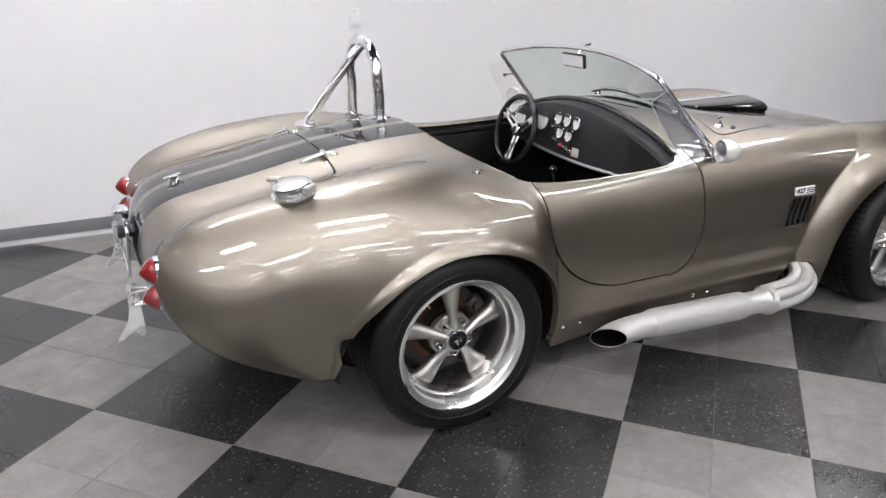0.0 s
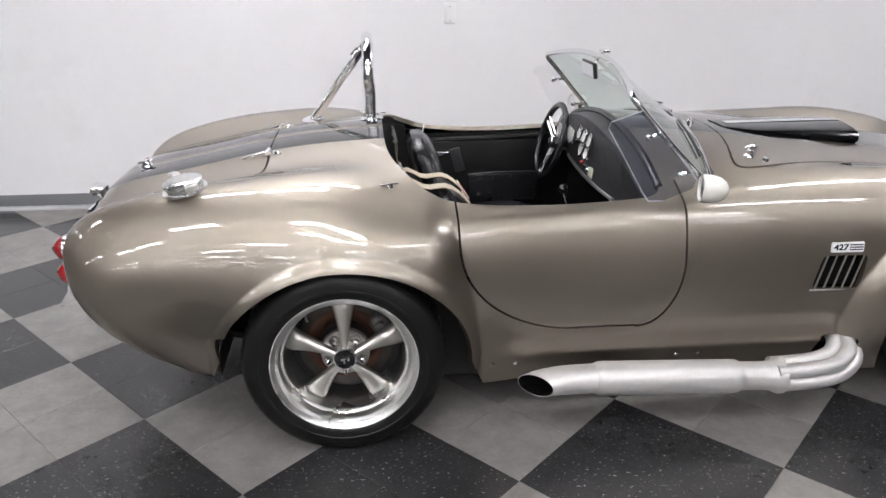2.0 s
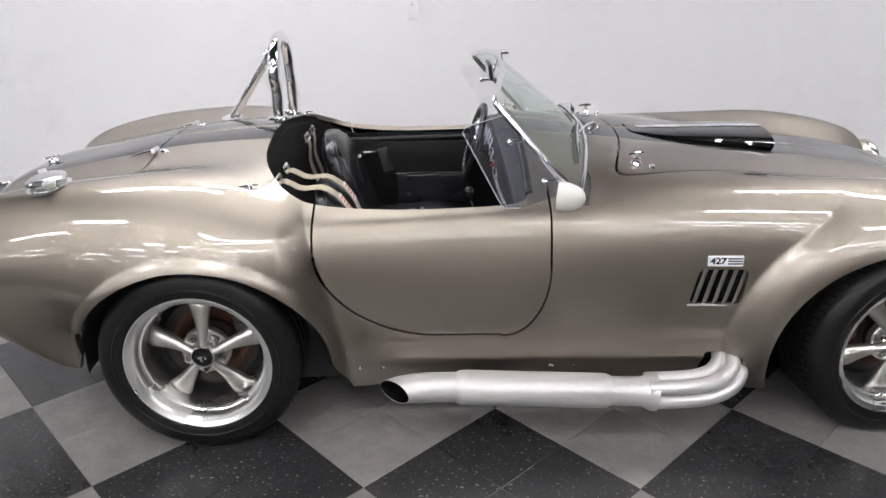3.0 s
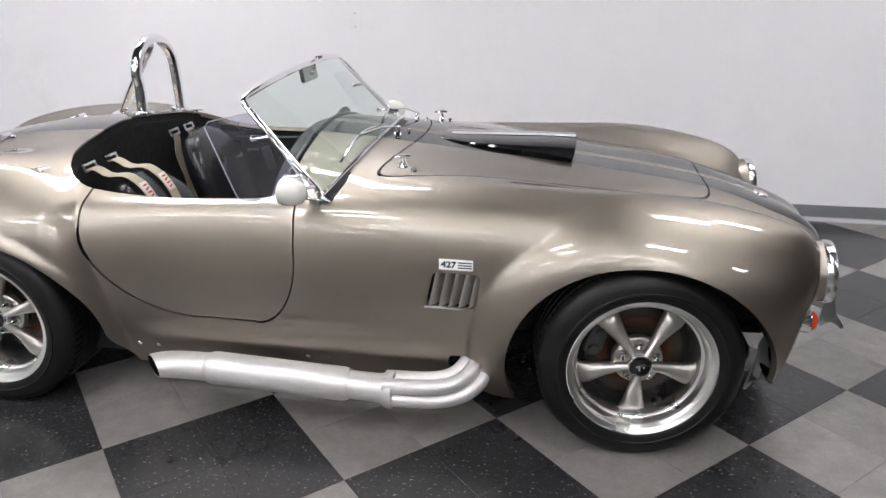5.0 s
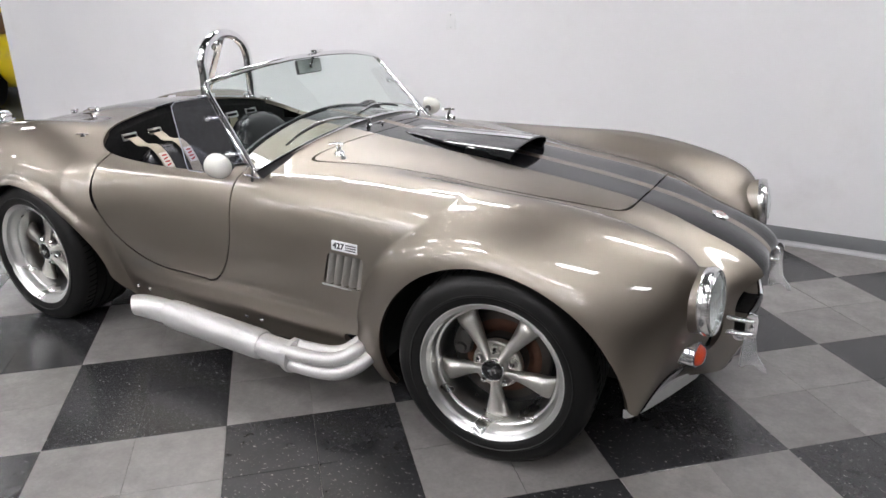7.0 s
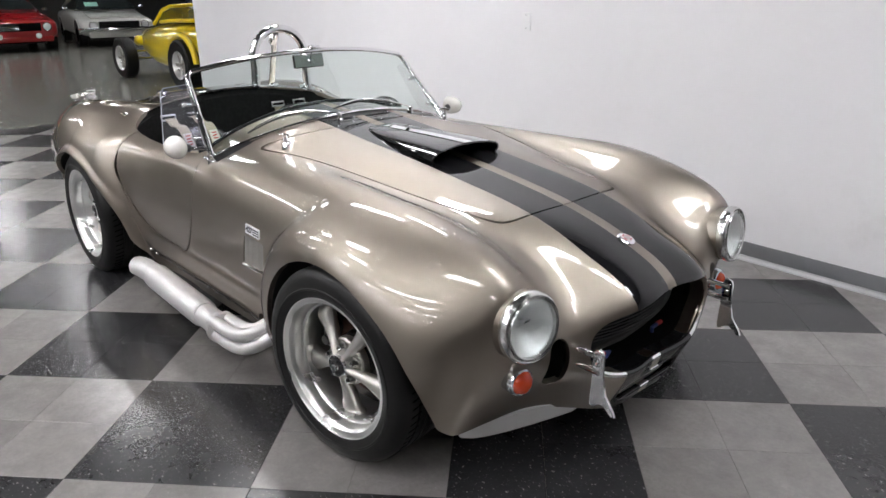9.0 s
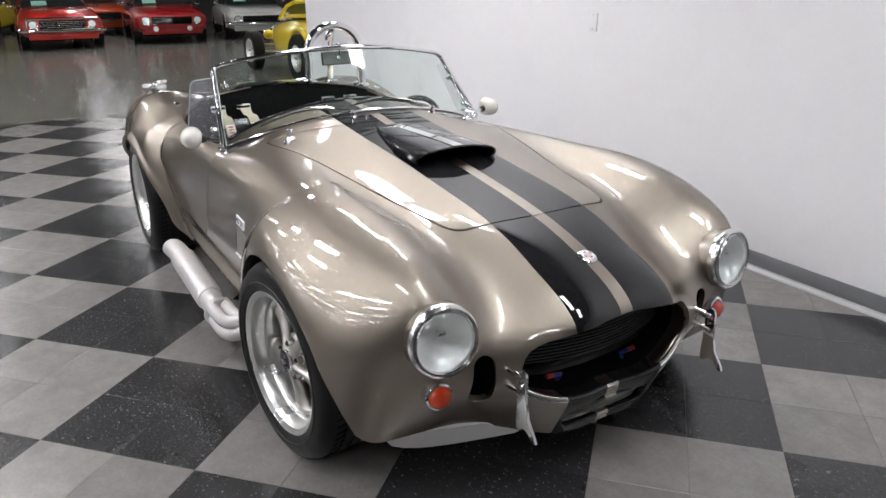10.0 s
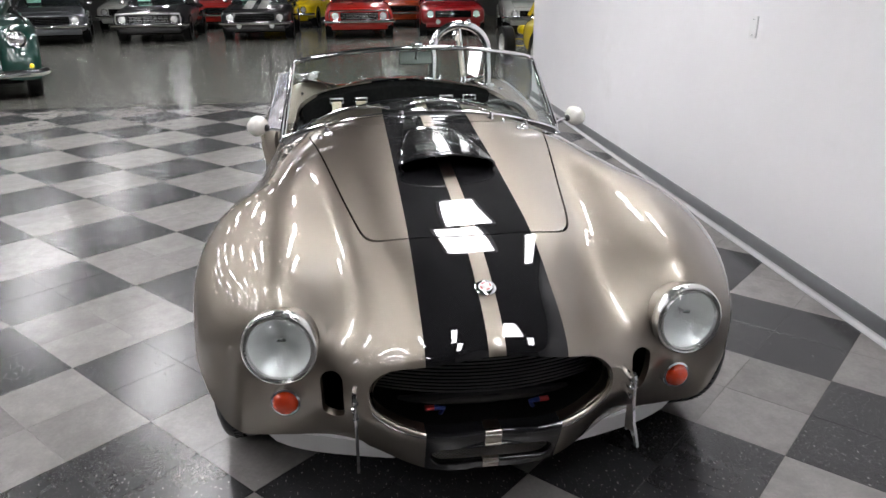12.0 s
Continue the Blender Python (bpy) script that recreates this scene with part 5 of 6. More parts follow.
def seat(side):
    y0 = side * 0.325
    # the passenger's back stands lower and further forward than the driver's
    XB, ZB0, XT, HT = (-0.53, 0.34, -0.26, 0.435) if side < 0 else (-0.675, 0.34, -0.155, 0.48)
    rows = []
    for i in range(17):
        f = i / 16
        z = ZB0 + HT * f
        x = XB + XT * f
        w = (0.235 - 0.025 * f) * math.sqrt(max(0.04, 1 - max(0, (f - 0.62) / 0.40) ** 2.2))
        t = (0.050 if side < 0 else 0.064) * math.sqrt(max(0.06, 1 - max(0, (f - 0.80) / 0.22) ** 2))
        ring = []
        for k in range(24):
            a = 2 * math.pi * k / 24
            c, s = math.cos(a), math.sin(a)
            yy = w * math.copysign(abs(c) ** 0.75, c)
            bol = 0.030 * (abs(yy) / 0.235) ** 3
            ring.append((x + (t * math.copysign(abs(s) ** 0.7, s)) + (bol if s > 0 else 0), y0 + yy, z))
        rows.append(ring)
    g = Geo().grid(rows, True)
    g.f += [[k for k in range(24)][::-1], [16 * 24 + k for k in range(24)]]
    st = part("seat", g, LEATHER, car, "black leather bucket seat with pleats", smooth=60)
    rows = []
    for i in range(15):
        f = i / 14
        x = XB - 0.04 + 0.44 * f
        w = 0.215 + 0.02 * math.sin(math.pi * f)
        ring = []
        for k in range(24):
            a = 2 * math.pi * k / 24
            c, s = math.cos(a), math.sin(a)
            yy = w * math.copysign(abs(c) ** 0.6, c)
            tz = 0.055 * math.sqrt(max(0.08, 1 - max(0, (f - 0.8) / 0.22) ** 2))
            ring.append((x, y0 + yy, 0.345 + 0.03 * f + tz * math.copysign(abs(s) ** 0.7, s) + (0.025 * (abs(yy) / 0.235) ** 3 if s > 0 else 0)))
        rows.append(ring)
    g = Geo().grid(rows, True)
    g.f += [[k for k in range(24)][::-1], [14 * 24 + k for k in range(24)]]
    part("cushion", g, LEATHER, st, smooth=60)
    for j in range(-3, 4):
        yy = y0 + 0.042 * j
        part("pleat", Geo().tube([(XB + XT * f + (0.042 if side < 0 else 0.056), yy, ZB0 + HT * f) for f in (0.12, 0.3, 0.5, 0.7, 0.82 - 0.015 * abs(j))], [0.012, 0.018, 0.019, 0.016, 0.006], 8, flat=0.45, up=(1, 0, 0)), LEATHER, st)
    part("piping", Geo().tube([(XB + XT * f + 0.02, y0 + s * ((0.235 - 0.025 * f) * math.sqrt(max(0.04, 1 - max(0, (f - 0.62) / 0.40) ** 2.2)) * 0.98), ZB0 + HT * f) for s, fs in ((-1, np.linspace(0.1, 0.98, 14)), (1, np.linspace(0.98, 0.1, 14))) for f in fs], 0.0055, 8), LEATHER, st)
    return st


def strap(pts, w, name, mat, parent, label="", up=(0, 1, 0)):
    """A flat band along a line, w wide along y."""
    rows = []
    P = curve_through(pts, 22)
    for i, p in enumerate(P):
        d = (P[min(i + 1, 21)] - P[max(i - 1, 0)]).normalized()
        across = Vector(up) - d * d.dot(Vector(up))
        across.normalize()
        nrm = d.cross(across) * 0.0014
        rows.append([p - across * w / 2 - nrm, p + across * w / 2 - nrm, p + across * w / 2 + nrm, p - across * w / 2 + nrm])
    return part(name, Geo().grid(rows, True), mat, parent, label)


for side in (-1, 1):
    st = seat(side)
    for y in ((0.40, 0.258) if side < 0 else (0.258, 0.40)):
        yy = side * y
        if side < 0:
            line = [(-0.930, yy, 0.806), (-0.912, yy, 0.812), (-0.852, yy, 0.785), (-0.785, yy, 0.788), (-0.720, yy, 0.752), (-0.672, yy, 0.680), (-0.63, yy, 0.55), (-0.58, yy, 0.46)]
        else:
            line = [(-0.935, yy, 0.800), (-0.928, yy, 0.80), (-0.920, yy, 0.74), (-0.900, yy, 0.64), (-0.870, yy, 0.50), (-0.84, yy, 0.42)]
        band = strap(line, 0.054, "shoulder_belt", BELT, car, "cream shoulder belt over the seat back" if side < 0 else "cream shoulder belt hanging behind the seat")
        g = Geo().tube([(-0.930, yy - 0.038, 0.826), (-0.930, yy + 0.038, 0.826), (-0.922, yy + 0.038, 0.804), (-0.922, yy - 0.038, 0.804)], 0.0052, 8, closed=True)
        part("buckle", g, STEEL, band, "steel belt buckle")
        if side < 0:
            a, b = Vector((-0.722, yy, 0.756)), Vector((-0.678, yy, 0.690))
            tag = Matrix.Translation(a.lerp(b, 0.5) + Vector((0.004, 0, 0.004))) @ pose(0, 0, 0, 0, 56.3, 0)
            part("belt_label", Geo().box((0.078, 0.044, 0.003), tag, 0.001), LABEL_WHITE, band, "white label with red print")
            for k in range(4):
                part("bar", Geo().box((0.007, 0.026, 0.001), tag @ pose(-0.024 + 0.016 * k, 0, 0.002, 0, 0, 16 * (k % 2))), LABEL_RED, band)

# dashboard with its gauges
rows = []
for k in range(41):
    y = -0.60 + 1.2 * k / 40
    top = onto(-0.055, y, 2, (0, 0, -1))[0].z - 0.008
    low = 0.655 + 0.03 * (abs(y) / 0.6) ** 2
    xs = -0.100 - 0.03 * (1 - (y / 0.6) ** 2)
    rows.append([(-0.05, y, top), (xs - 0.012, y, top - 0.012), (xs - 0.018, y, top - 0.03), (xs + 0.02, y, low), (xs + 0.06, y, low - 0.01)])
dash = part("dashboard", Geo().grid(rows), DASH, car, "dark grey dashboard with round gauges")


def on_dash(y, z):
    top = onto(-0.055, y, 2, (0, 0, -1))[0].z - 0.038
    low = 0.655 + 0.03 * (abs(y) / 0.6) ** 2
    xs = -0.100 - 0.03 * (1 - (y / 0.6) ** 2)
    f = (top - z) / (top - low)
    return Vector((xs - 0.018 + 0.038 * f, y, z)), Vector((-1, 0, -0.20)).normalized() * -1


part("dash_trim", Geo().tube([(-0.10 - 0.03 * (1 - (y / 0.6) ** 2) + 0.016, y, 0.655 + 0.03 * (abs(y) / 0.6) ** 2) for y in np.linspace(-0.6, 0.6, 25)], 0.008, 8), RIM, dash, "polished trim strip")
part("dash_roll", Geo().tube([(-0.066, y, onto(-0.055, y, 2, (0, 0, -1))[0].z - 0.004) for y in np.linspace(-0.58, 0.58, 33)], 0.014, 10), LEATHER, dash)
for y, z, r in ((0.105, 0.848, 0.028), (0.035, 0.848, 0.028), (-0.035, 0.845, 0.028), (0.105, 0.780, 0.028), (0.035, 0.776, 0.028), (0.25, 0.82, 0.052), (0.46, 0.80, 0.052)):
    p, n = on_dash(y, z)
    d = Vector((-1, 0, 0.18))
    m = aim(p, d)
    ga = part("gauge", Geo().lathe([(r + 0.004, 0.0), (r + 0.005, 0.008), (r, 0.011), (r - 0.004, 0.009), (r - 0.004, 0.004)], 28, m), CHROME, dash, "round cream gauge in a chrome bezel")
    part("needle", Geo().box((0.002, r * 0.9, 0.001), m @ pose(0, r * 0.3, 0.0055, 0, 0, 40)), INK, ga)
    disc = Geo().lathe([(0, 0.0045), (r - 0.003, 0.0045), (r - 0.003, 0.0)], 24, m)
    dial = link_mesh("dial", disc.v, disc.f, DIAL, 30)
    dial.parent = ga
for y, z, mat in ((0.115, 0.715, LABEL_RED), (0.16, 0.735, CHROME), (0.075, 0.712, CHROME), (0.045, 0.70, CHROME), (0.155, 0.80, CHROME)):
    p, n = on_dash(y, z)
    part("switch", Geo().lathe([(0, 0.018), (0.006, 0.017), (0.008, 0.008), (0.011, 0.004), (0.012, 0), (0, 0)], 14, aim(p, (-1, 0, 0.18))), mat, dash)
p, n = on_dash(-0.005, 0.712)
part("plaque", Geo().box((0.062, 0.052, 0.003), aim(p, (-1, 0, 0.18)) @ pose(0, 0, 0.002, 0, 0, 90), 0.001), PLAQUE, dash, "small engraved metal plaque")
# steering wheel
m = aim((-0.190, 0.420, 0.744), (-1, 0, 0.30))
sw = part("steering_wheel", Geo().tube([m @ Vector((0.168 * math.cos(2 * math.pi * k / 48), 0.168 * math.sin(2 * math.pi * k / 48), 0)) for k in range(48)], 0.0145, 14, closed=True), LEATHER, car, "black steering wheel with three polished spokes")
for k in range(3):
    a = radians(90 + 120 * k) + radians(180)
    g = Geo()
    for off in (-0.014, 0.014):
        u, v = Vector((math.cos(a), math.sin(a), 0)), Vector((-math.sin(a), math.cos(a), 0))
        g.tube([m @ (u * 0.03 + v * off * 1.2 + Vector((0, 0, -0.02))), m @ (u * 0.09 + v * off + Vector((0, 0, -0.012))), m @ (u * 0.16 + v * off * 1.1)], 0.0055, 8)
    g.box((0.05, 0.03, 0.005), m @ Matrix.Rotation(a, 4, "Z") @ pose(0.135, 0, -0.004), 0.002)
    part("spoke", g, RIM, sw)
part("hub", Geo().lathe([(0, 0.006), (0.022, 0.004), (0.032, -0.004), (0.036, -0.02), (0.040, -0.05), (0, -0.05)], 28, m), BLACK, sw)
part("horn_ring", Geo().lathe([(0.024, 0.0045), (0.029, 0.004), (0.032, -0.002), (0.024, -0.002)], 28, m), CHROME, sw)
part("column", Geo().tube([m @ Vector((0, 0, -0.04)), m @ Vector((0, 0, -0.25))], 0.022, 12), BLACK, sw)
# gear lever
gl = part("gear_lever", Geo().tube([(-0.16, 0.02, 0.42), (-0.20, 0.018, 0.53), (-0.231, 0.013, 0.615)], [0.008, 0.007, 0.006], 10), CHROME, car, "chrome gear lever with a round knob")
part("knob", Geo().ball((0.022, 0.022, 0.022), pose(-0.233, 0.013, 0.630)), GLOSS_BLACK, gl)
part("gaiter", Geo().lathe([(0.06, 0.0), (0.05, 0.02), (0.022, 0.06), (0.012, 0.075)], 20, pose(-0.16, 0.02, 0.41)), LEATHER, gl)
part("handbrake", Geo().tube([(-0.10, -0.06, 0.45), (-0.20, -0.07, 0.50), (-0.27, -0.07, 0.53)], [0.012, 0.014, 0.016], 10), STEEL, car)
# ---- other cars in the hall ----
def car_paint(name, base, rough=0.3, metal=0.0):
    return material(name, base, rough, metal, vary=0.06, scale=5.0, Coat_Weight=1.0, Coat_Roughness=0.05)


CAR_BLACK, CAR_RED, CAR_DEEP_RED = car_paint("black car paint", (0.010, 0.010, 0.012)), car_paint("bright red paint", (0.50, 0.018, 0.012)), car_paint("deep red paint", (0.30, 0.008, 0.012))
CAR_WHITE, CAR_GREY, CAR_GREEN = car_paint("white car paint", (0.55, 0.56, 0.52)), car_paint("grey metallic paint", (0.14, 0.15, 0.16), 0.35, 0.6), car_paint("dark green paint", (0.004, 0.040, 0.030))
CAR_YELLOW, CAR_ORANGE, CAR_BLUE = car_paint("yellow paint", (0.82, 0.62, 0.010)), car_paint("orange red paint", (0.55, 0.07, 0.012)), car_paint("dark blue paint", (0.02, 0.04, 0.10))
WINDOW = material("dark car glass", (0.02, 0.025, 0.025), 0.06, vary=0.1, Coat_Weight=1.0)
MINT = material("mint paper", (0.25, 0.50, 0.40), 0.7, vary=0.05)
STRIPE_WHITE = material("white stripe paint", (0.80, 0.80, 0.76), 0.3, vary=0.04, Coat_Weight=1.0)


def hall_wheel(owner, x, y, r=0.335, w=0.21):
    side = 1 if y > 0 else -1
    t = part("wheel", Geo().lathe([(0.20, -w), (0.20, -0.01), (0.215, 0.004), (r - 0.035, 0.010), (r - 0.006, -0.008), (r, -0.03), (r, -w + 0.02), (r - 0.02, -w)], 36, closed=True), TYRE, owner)
    t.matrix_basis = pose(x, y, r, -90 if side > 0 else 90)
    part("rim", Geo().lathe([(0.0, -0.06), (0.06, -0.055), (0.13, -0.07), (0.165, -0.05), (0.19, -0.012), (0.205, 0.002), (0.205, -0.02), (0.19, -w)], 30), RIM, t, "polished rim")
    for k in range(5):
        part("spoke", Geo().box((0.15, 0.045, 0.03), Matrix.Rotation(radians(72 * k), 4, "Z") @ pose(0.10, 0, -0.045), 0.008), SPOKE, t)


def loft_body(stations, n=36, power=4.5):
    rows = []
    for x, w, z0, z1 in stations:
        ring = []
        for k in range(n):
            a = 2 * math.pi * k / n
            c, s = math.cos(a), math.sin(a)
            zc, zh = (z0 + z1) / 2, (z1 - z0) / 2
            ring.append((x, w * math.copysign(abs(c) ** (2 / power), c), zc + zh * math.copysign(abs(s) ** (2 / power), s)))
        rows.append(ring)
    g = Geo().grid(rows, True)
    g.f += [list(range(n))[::-1], [(len(rows) - 1) * n + k for k in range(n)]]
    return g


def coupe(label, paint, m, lamps=2, surround=None, fogs=False, stripes=None, bumper=True, half_grille=False, card=True, fastback=0.0, hood=0.0):
    """A sixties coupe: lofted lower body, glass cabin, roof, wheels and its face of lamps, grille and bumper."""
    c = thing("parked_car", label, "car", m, "parked cars in the hall")
    h = hood
    bodyg = loft_body([(-2.30, 0.78, 0.42, 0.80), (-2.24, 0.87, 0.36, 0.88), (-1.6, 0.91, 0.26, 0.96), (-0.8, 0.92, 0.22, 0.97), (0.5, 0.92, 0.22, 0.97), (0.9, 0.915, 0.22, 0.965 + h), (1.6, 0.905, 0.25, 0.885 + h), (2.12, 0.89, 0.30, 0.805 + h), (2.24, 0.86, 0.34, 0.775 + h), (2.30, 0.80, 0.40, 0.74 + h)])
    b = part("body", bodyg, paint, c, smooth=50)
    cab = [(0.82, 0.73, 0.94), (0.20, 0.56, 1.31), (-0.70 - fastback * 0.2, 0.55, 1.32 - fastback * 0.06), (-1.45 - fastback * 0.5, 0.70, 0.95)]
    v = []
    for x, w, z in cab:
        v += [(x, -w, z), (x, w, z)]
    v += [(cab[0][0], -0.80, 0.93), (cab[0][0], 0.80, 0.93), (cab[3][0], -0.80, 0.93), (cab[3][0], 0.80, 0.93)]
    part("windscreen", Geo().add([v[k] for k in (0, 1, 2, 3, 8, 9)], [[0, 1, 3, 2], [4, 5, 1, 0]]), WINDOW, c, smooth=0)
    part("rear_window", Geo().add([v[k] for k in (4, 5, 6, 7, 10, 11)], [[0, 1, 3, 2], [4, 2, 3, 5]]), WINDOW, c, smooth=0)
    part("side_window", Geo().add([v[k] for k in (0, 2, 4, 6, 8, 10)], [[4, 0, 1], [4, 1, 2], [4, 2, 5], [5, 2, 3]]), WINDOW, c, smooth=0)
    part("side_window", Geo().add([v[k] for k in (1, 3, 5, 7, 9, 11)], [[4, 1, 0], [4, 2, 1], [4, 5, 2], [5, 3, 2]]), WINDOW, c, smooth=0)
    part("roof", loft_body([(0.26, 0.50, 1.30, 1.325), (0.15, 0.58, 1.295, 1.345), (-0.3, 0.60, 1.30, 1.37), (-0.72, 0.58, 1.29, 1.35), (-0.82, 0.52, 1.28, 1.32)], 24, 5), paint, c, smooth=50)
    for s in (-1, 1):
        part("pillar", Geo().tube([(0.84, s * 0.755, 0.94), (0.52, s * 0.665, 1.13), (0.19, s * 0.57, 1.315)], 0.022, 8), CHROME, c)
        part("rear_pillar", Geo().tube([(-0.72, s * 0.57, 1.32), (-1.1, s * 0.65, 1.14), (-1.50, s * 0.74, 0.94)], 0.07, 8, flat=0.5), paint, c)
        part("door_mirror", Geo().box((0.04, 0.12, 0.07), pose(0.45, s * 0.98, 0.98), 0.015), CHROME, c)
        # arch lips over the wheels
        for x in (1.42, -1.32):
            part("arch_lip", Geo().tube([(x + 0.37 * math.cos(radians(a)), s * 0.905, 0.335 + 0.37 * math.sin(radians(a))) for a in range(0, 181, 12)], 0.016, 8), paint, c)
            # dark disc on the flank in place of the shade inside the arch
            part("wheel_shadow", Geo().lathe([(0, 0), (0.36, 0), (0.36, 0.02), (0, 0.02)], 28, pose(x, s * 0.895, 0.335, -90 * s)), SOOT_SHADE, c)
            hall_wheel(c, x, s * 0.915, 0.33)
        y = s * 0.635
        part("headlight", Geo().lathe([(0.105, -0.05), (0.108, 0.012), (0.10, 0.022), (0.088, 0.016)], 28, aim((2.285, y, 0.605 + h * 0.5), (1, 0, 0))), CHROME, c)
        part("headlight_lens", Geo().lathe([(0.092, 0.010), (0.06, 0.028), (0.0, 0.034)], 24, aim((2.285, y, 0.605 + h * 0.5), (1, 0, 0))), REFLECTOR, c)
        if fogs:
            part("fog_lamp", Geo().lathe([(0, 0.03), (0.05, 0.024), (0.066, 0.0), (0.06, -0.03)], 22, aim((2.31, s * 0.42, 0.40), (1, 0, 0))), REFLECTOR, c)
    if surround:
        part("grille_surround", Geo().tube([(2.305, y, 0.605 + h * .5 + z) for y, z in ((-0.78, -0.12), (-0.80, 0.0), (-0.77, 0.13), (0, 0.145), (0.77, 0.13), (0.80, 0.0), (0.78, -0.12), (0, -0.13))], 0.024, 8, closed=True), surround, c)
    gw = 0.50 if lamps == 2 else 0.34
    # near-black block, the grille opening's shade as colour
    part("grille", Geo().box((0.05, gw * 2, 0.19), pose(2.285, 0, 0.605 + h * .5), 0.012), SOOT_SHADE, c)
    for k in range(4):
        part("grille_bar", Geo().box((0.02, gw * 2 * (0.5 if half_grille else 0.98), 0.010), pose(2.312, -gw * 0.48 if half_grille else 0, 0.545 + h * .5 + 0.04 * k), 0.003), CHROME if half_grille else STEEL if surround else BLACK, c)
    if bumper:
        part("bumper", Geo().tube([(2.12, -0.93, 0.47), (2.26, -0.90, 0.47), (2.345, -0.70, 0.47), (2.37, 0, 0.47), (2.345, 0.70, 0.47), (2.26, 0.90, 0.47), (2.12, 0.93, 0.47)], 0.045, 10, flat=0.9), CHROME, c, "chrome front bumper")
    part("valance", Geo().box((0.10, 1.5, 0.14), pose(2.23, 0, 0.33, 0, 12), 0.03), paint, c)
    part("bonnet_line", Geo().box((1.25, 1.28, 0.02), pose(1.50, 0, 0.893 + h, 0, 7.2), 0.01), paint, c)
    if stripes:
        for s in (-1, 1):
            part("bonnet_stripe", Geo().box((1.30, 0.24, 0.006), pose(1.50, s * 0.19, 0.912 + h, 0, 7.2)), stripes, c, "broad white bonnet stripe")
    if card:
        part("screen_card", Geo().box((0.004, 0.34, 0.20), pose(0.66, -0.34, 1.06, 0, -58), 0.001), MINT, c, "mint paper card behind the screen")
    # dark slab in place of the shade beneath the car
    part("axle_shadow", Geo().box((3.8, 1.4, 0.05), pose(0, 0, 0.24)), SOOT_SHADE, c)
    return c


coupe("black sixties coupe with a chrome-framed grille", CAR_BLACK, pose(-18.95, -5.45, 0, 0, 0, 3), surround=RIM)
coupe("black coupe with two broad white bonnet stripes", CAR_BLACK, pose(-19.05, -2.68, 0, 0, 0, 0), stripes=STRIPE_WHITE, fogs=True)
coupe("bright red sixties coupe with a chrome bumper", CAR_RED, pose(-19.15, 0.03, 0, 0, 0, 0), surround=CHROME)
coupe("deep red coupe with fog lamps under the grille", CAR_DEEP_RED, pose(-19.60, 2.78, 0, 0, 0, -4), fogs=True, bumper=False, half_grille=True)
coupe("white low coupe parked in the hall", CAR_WHITE, pose(-19.7, 5.35, 0, 0, 0, -8), card=True, hood=-0.08)
coupe("grey metallic fastback parked at a slant", CAR_GREY, pose(-18.7, -8.35, 0, 0, 0, 16), card=True, fastback=1.0, fogs=False)
coupe("orange coupe in the second row", CAR_ORANGE, pose(-24.2, 1.55, 0, 0, 0, 0), card=False)
coupe("bright red coupe in the second row", CAR_RED, pose(-24.6, -4.55, 0, 0, 0, 0), card=False)
coupe("yellow coupe in the second row", CAR_YELLOW, pose(-24.4, -1.85, 0, 0, 0, -12), card=False)
coupe("white coupe in the second row", CAR_WHITE, pose(-24.4, -7.6, 0, 0, 0, 6), card=True)
coupe("dark blue coupe parked behind the partition", CAR_BLUE, pose(-18.6, 8.3, 0, 0, 0, -20), card=False)


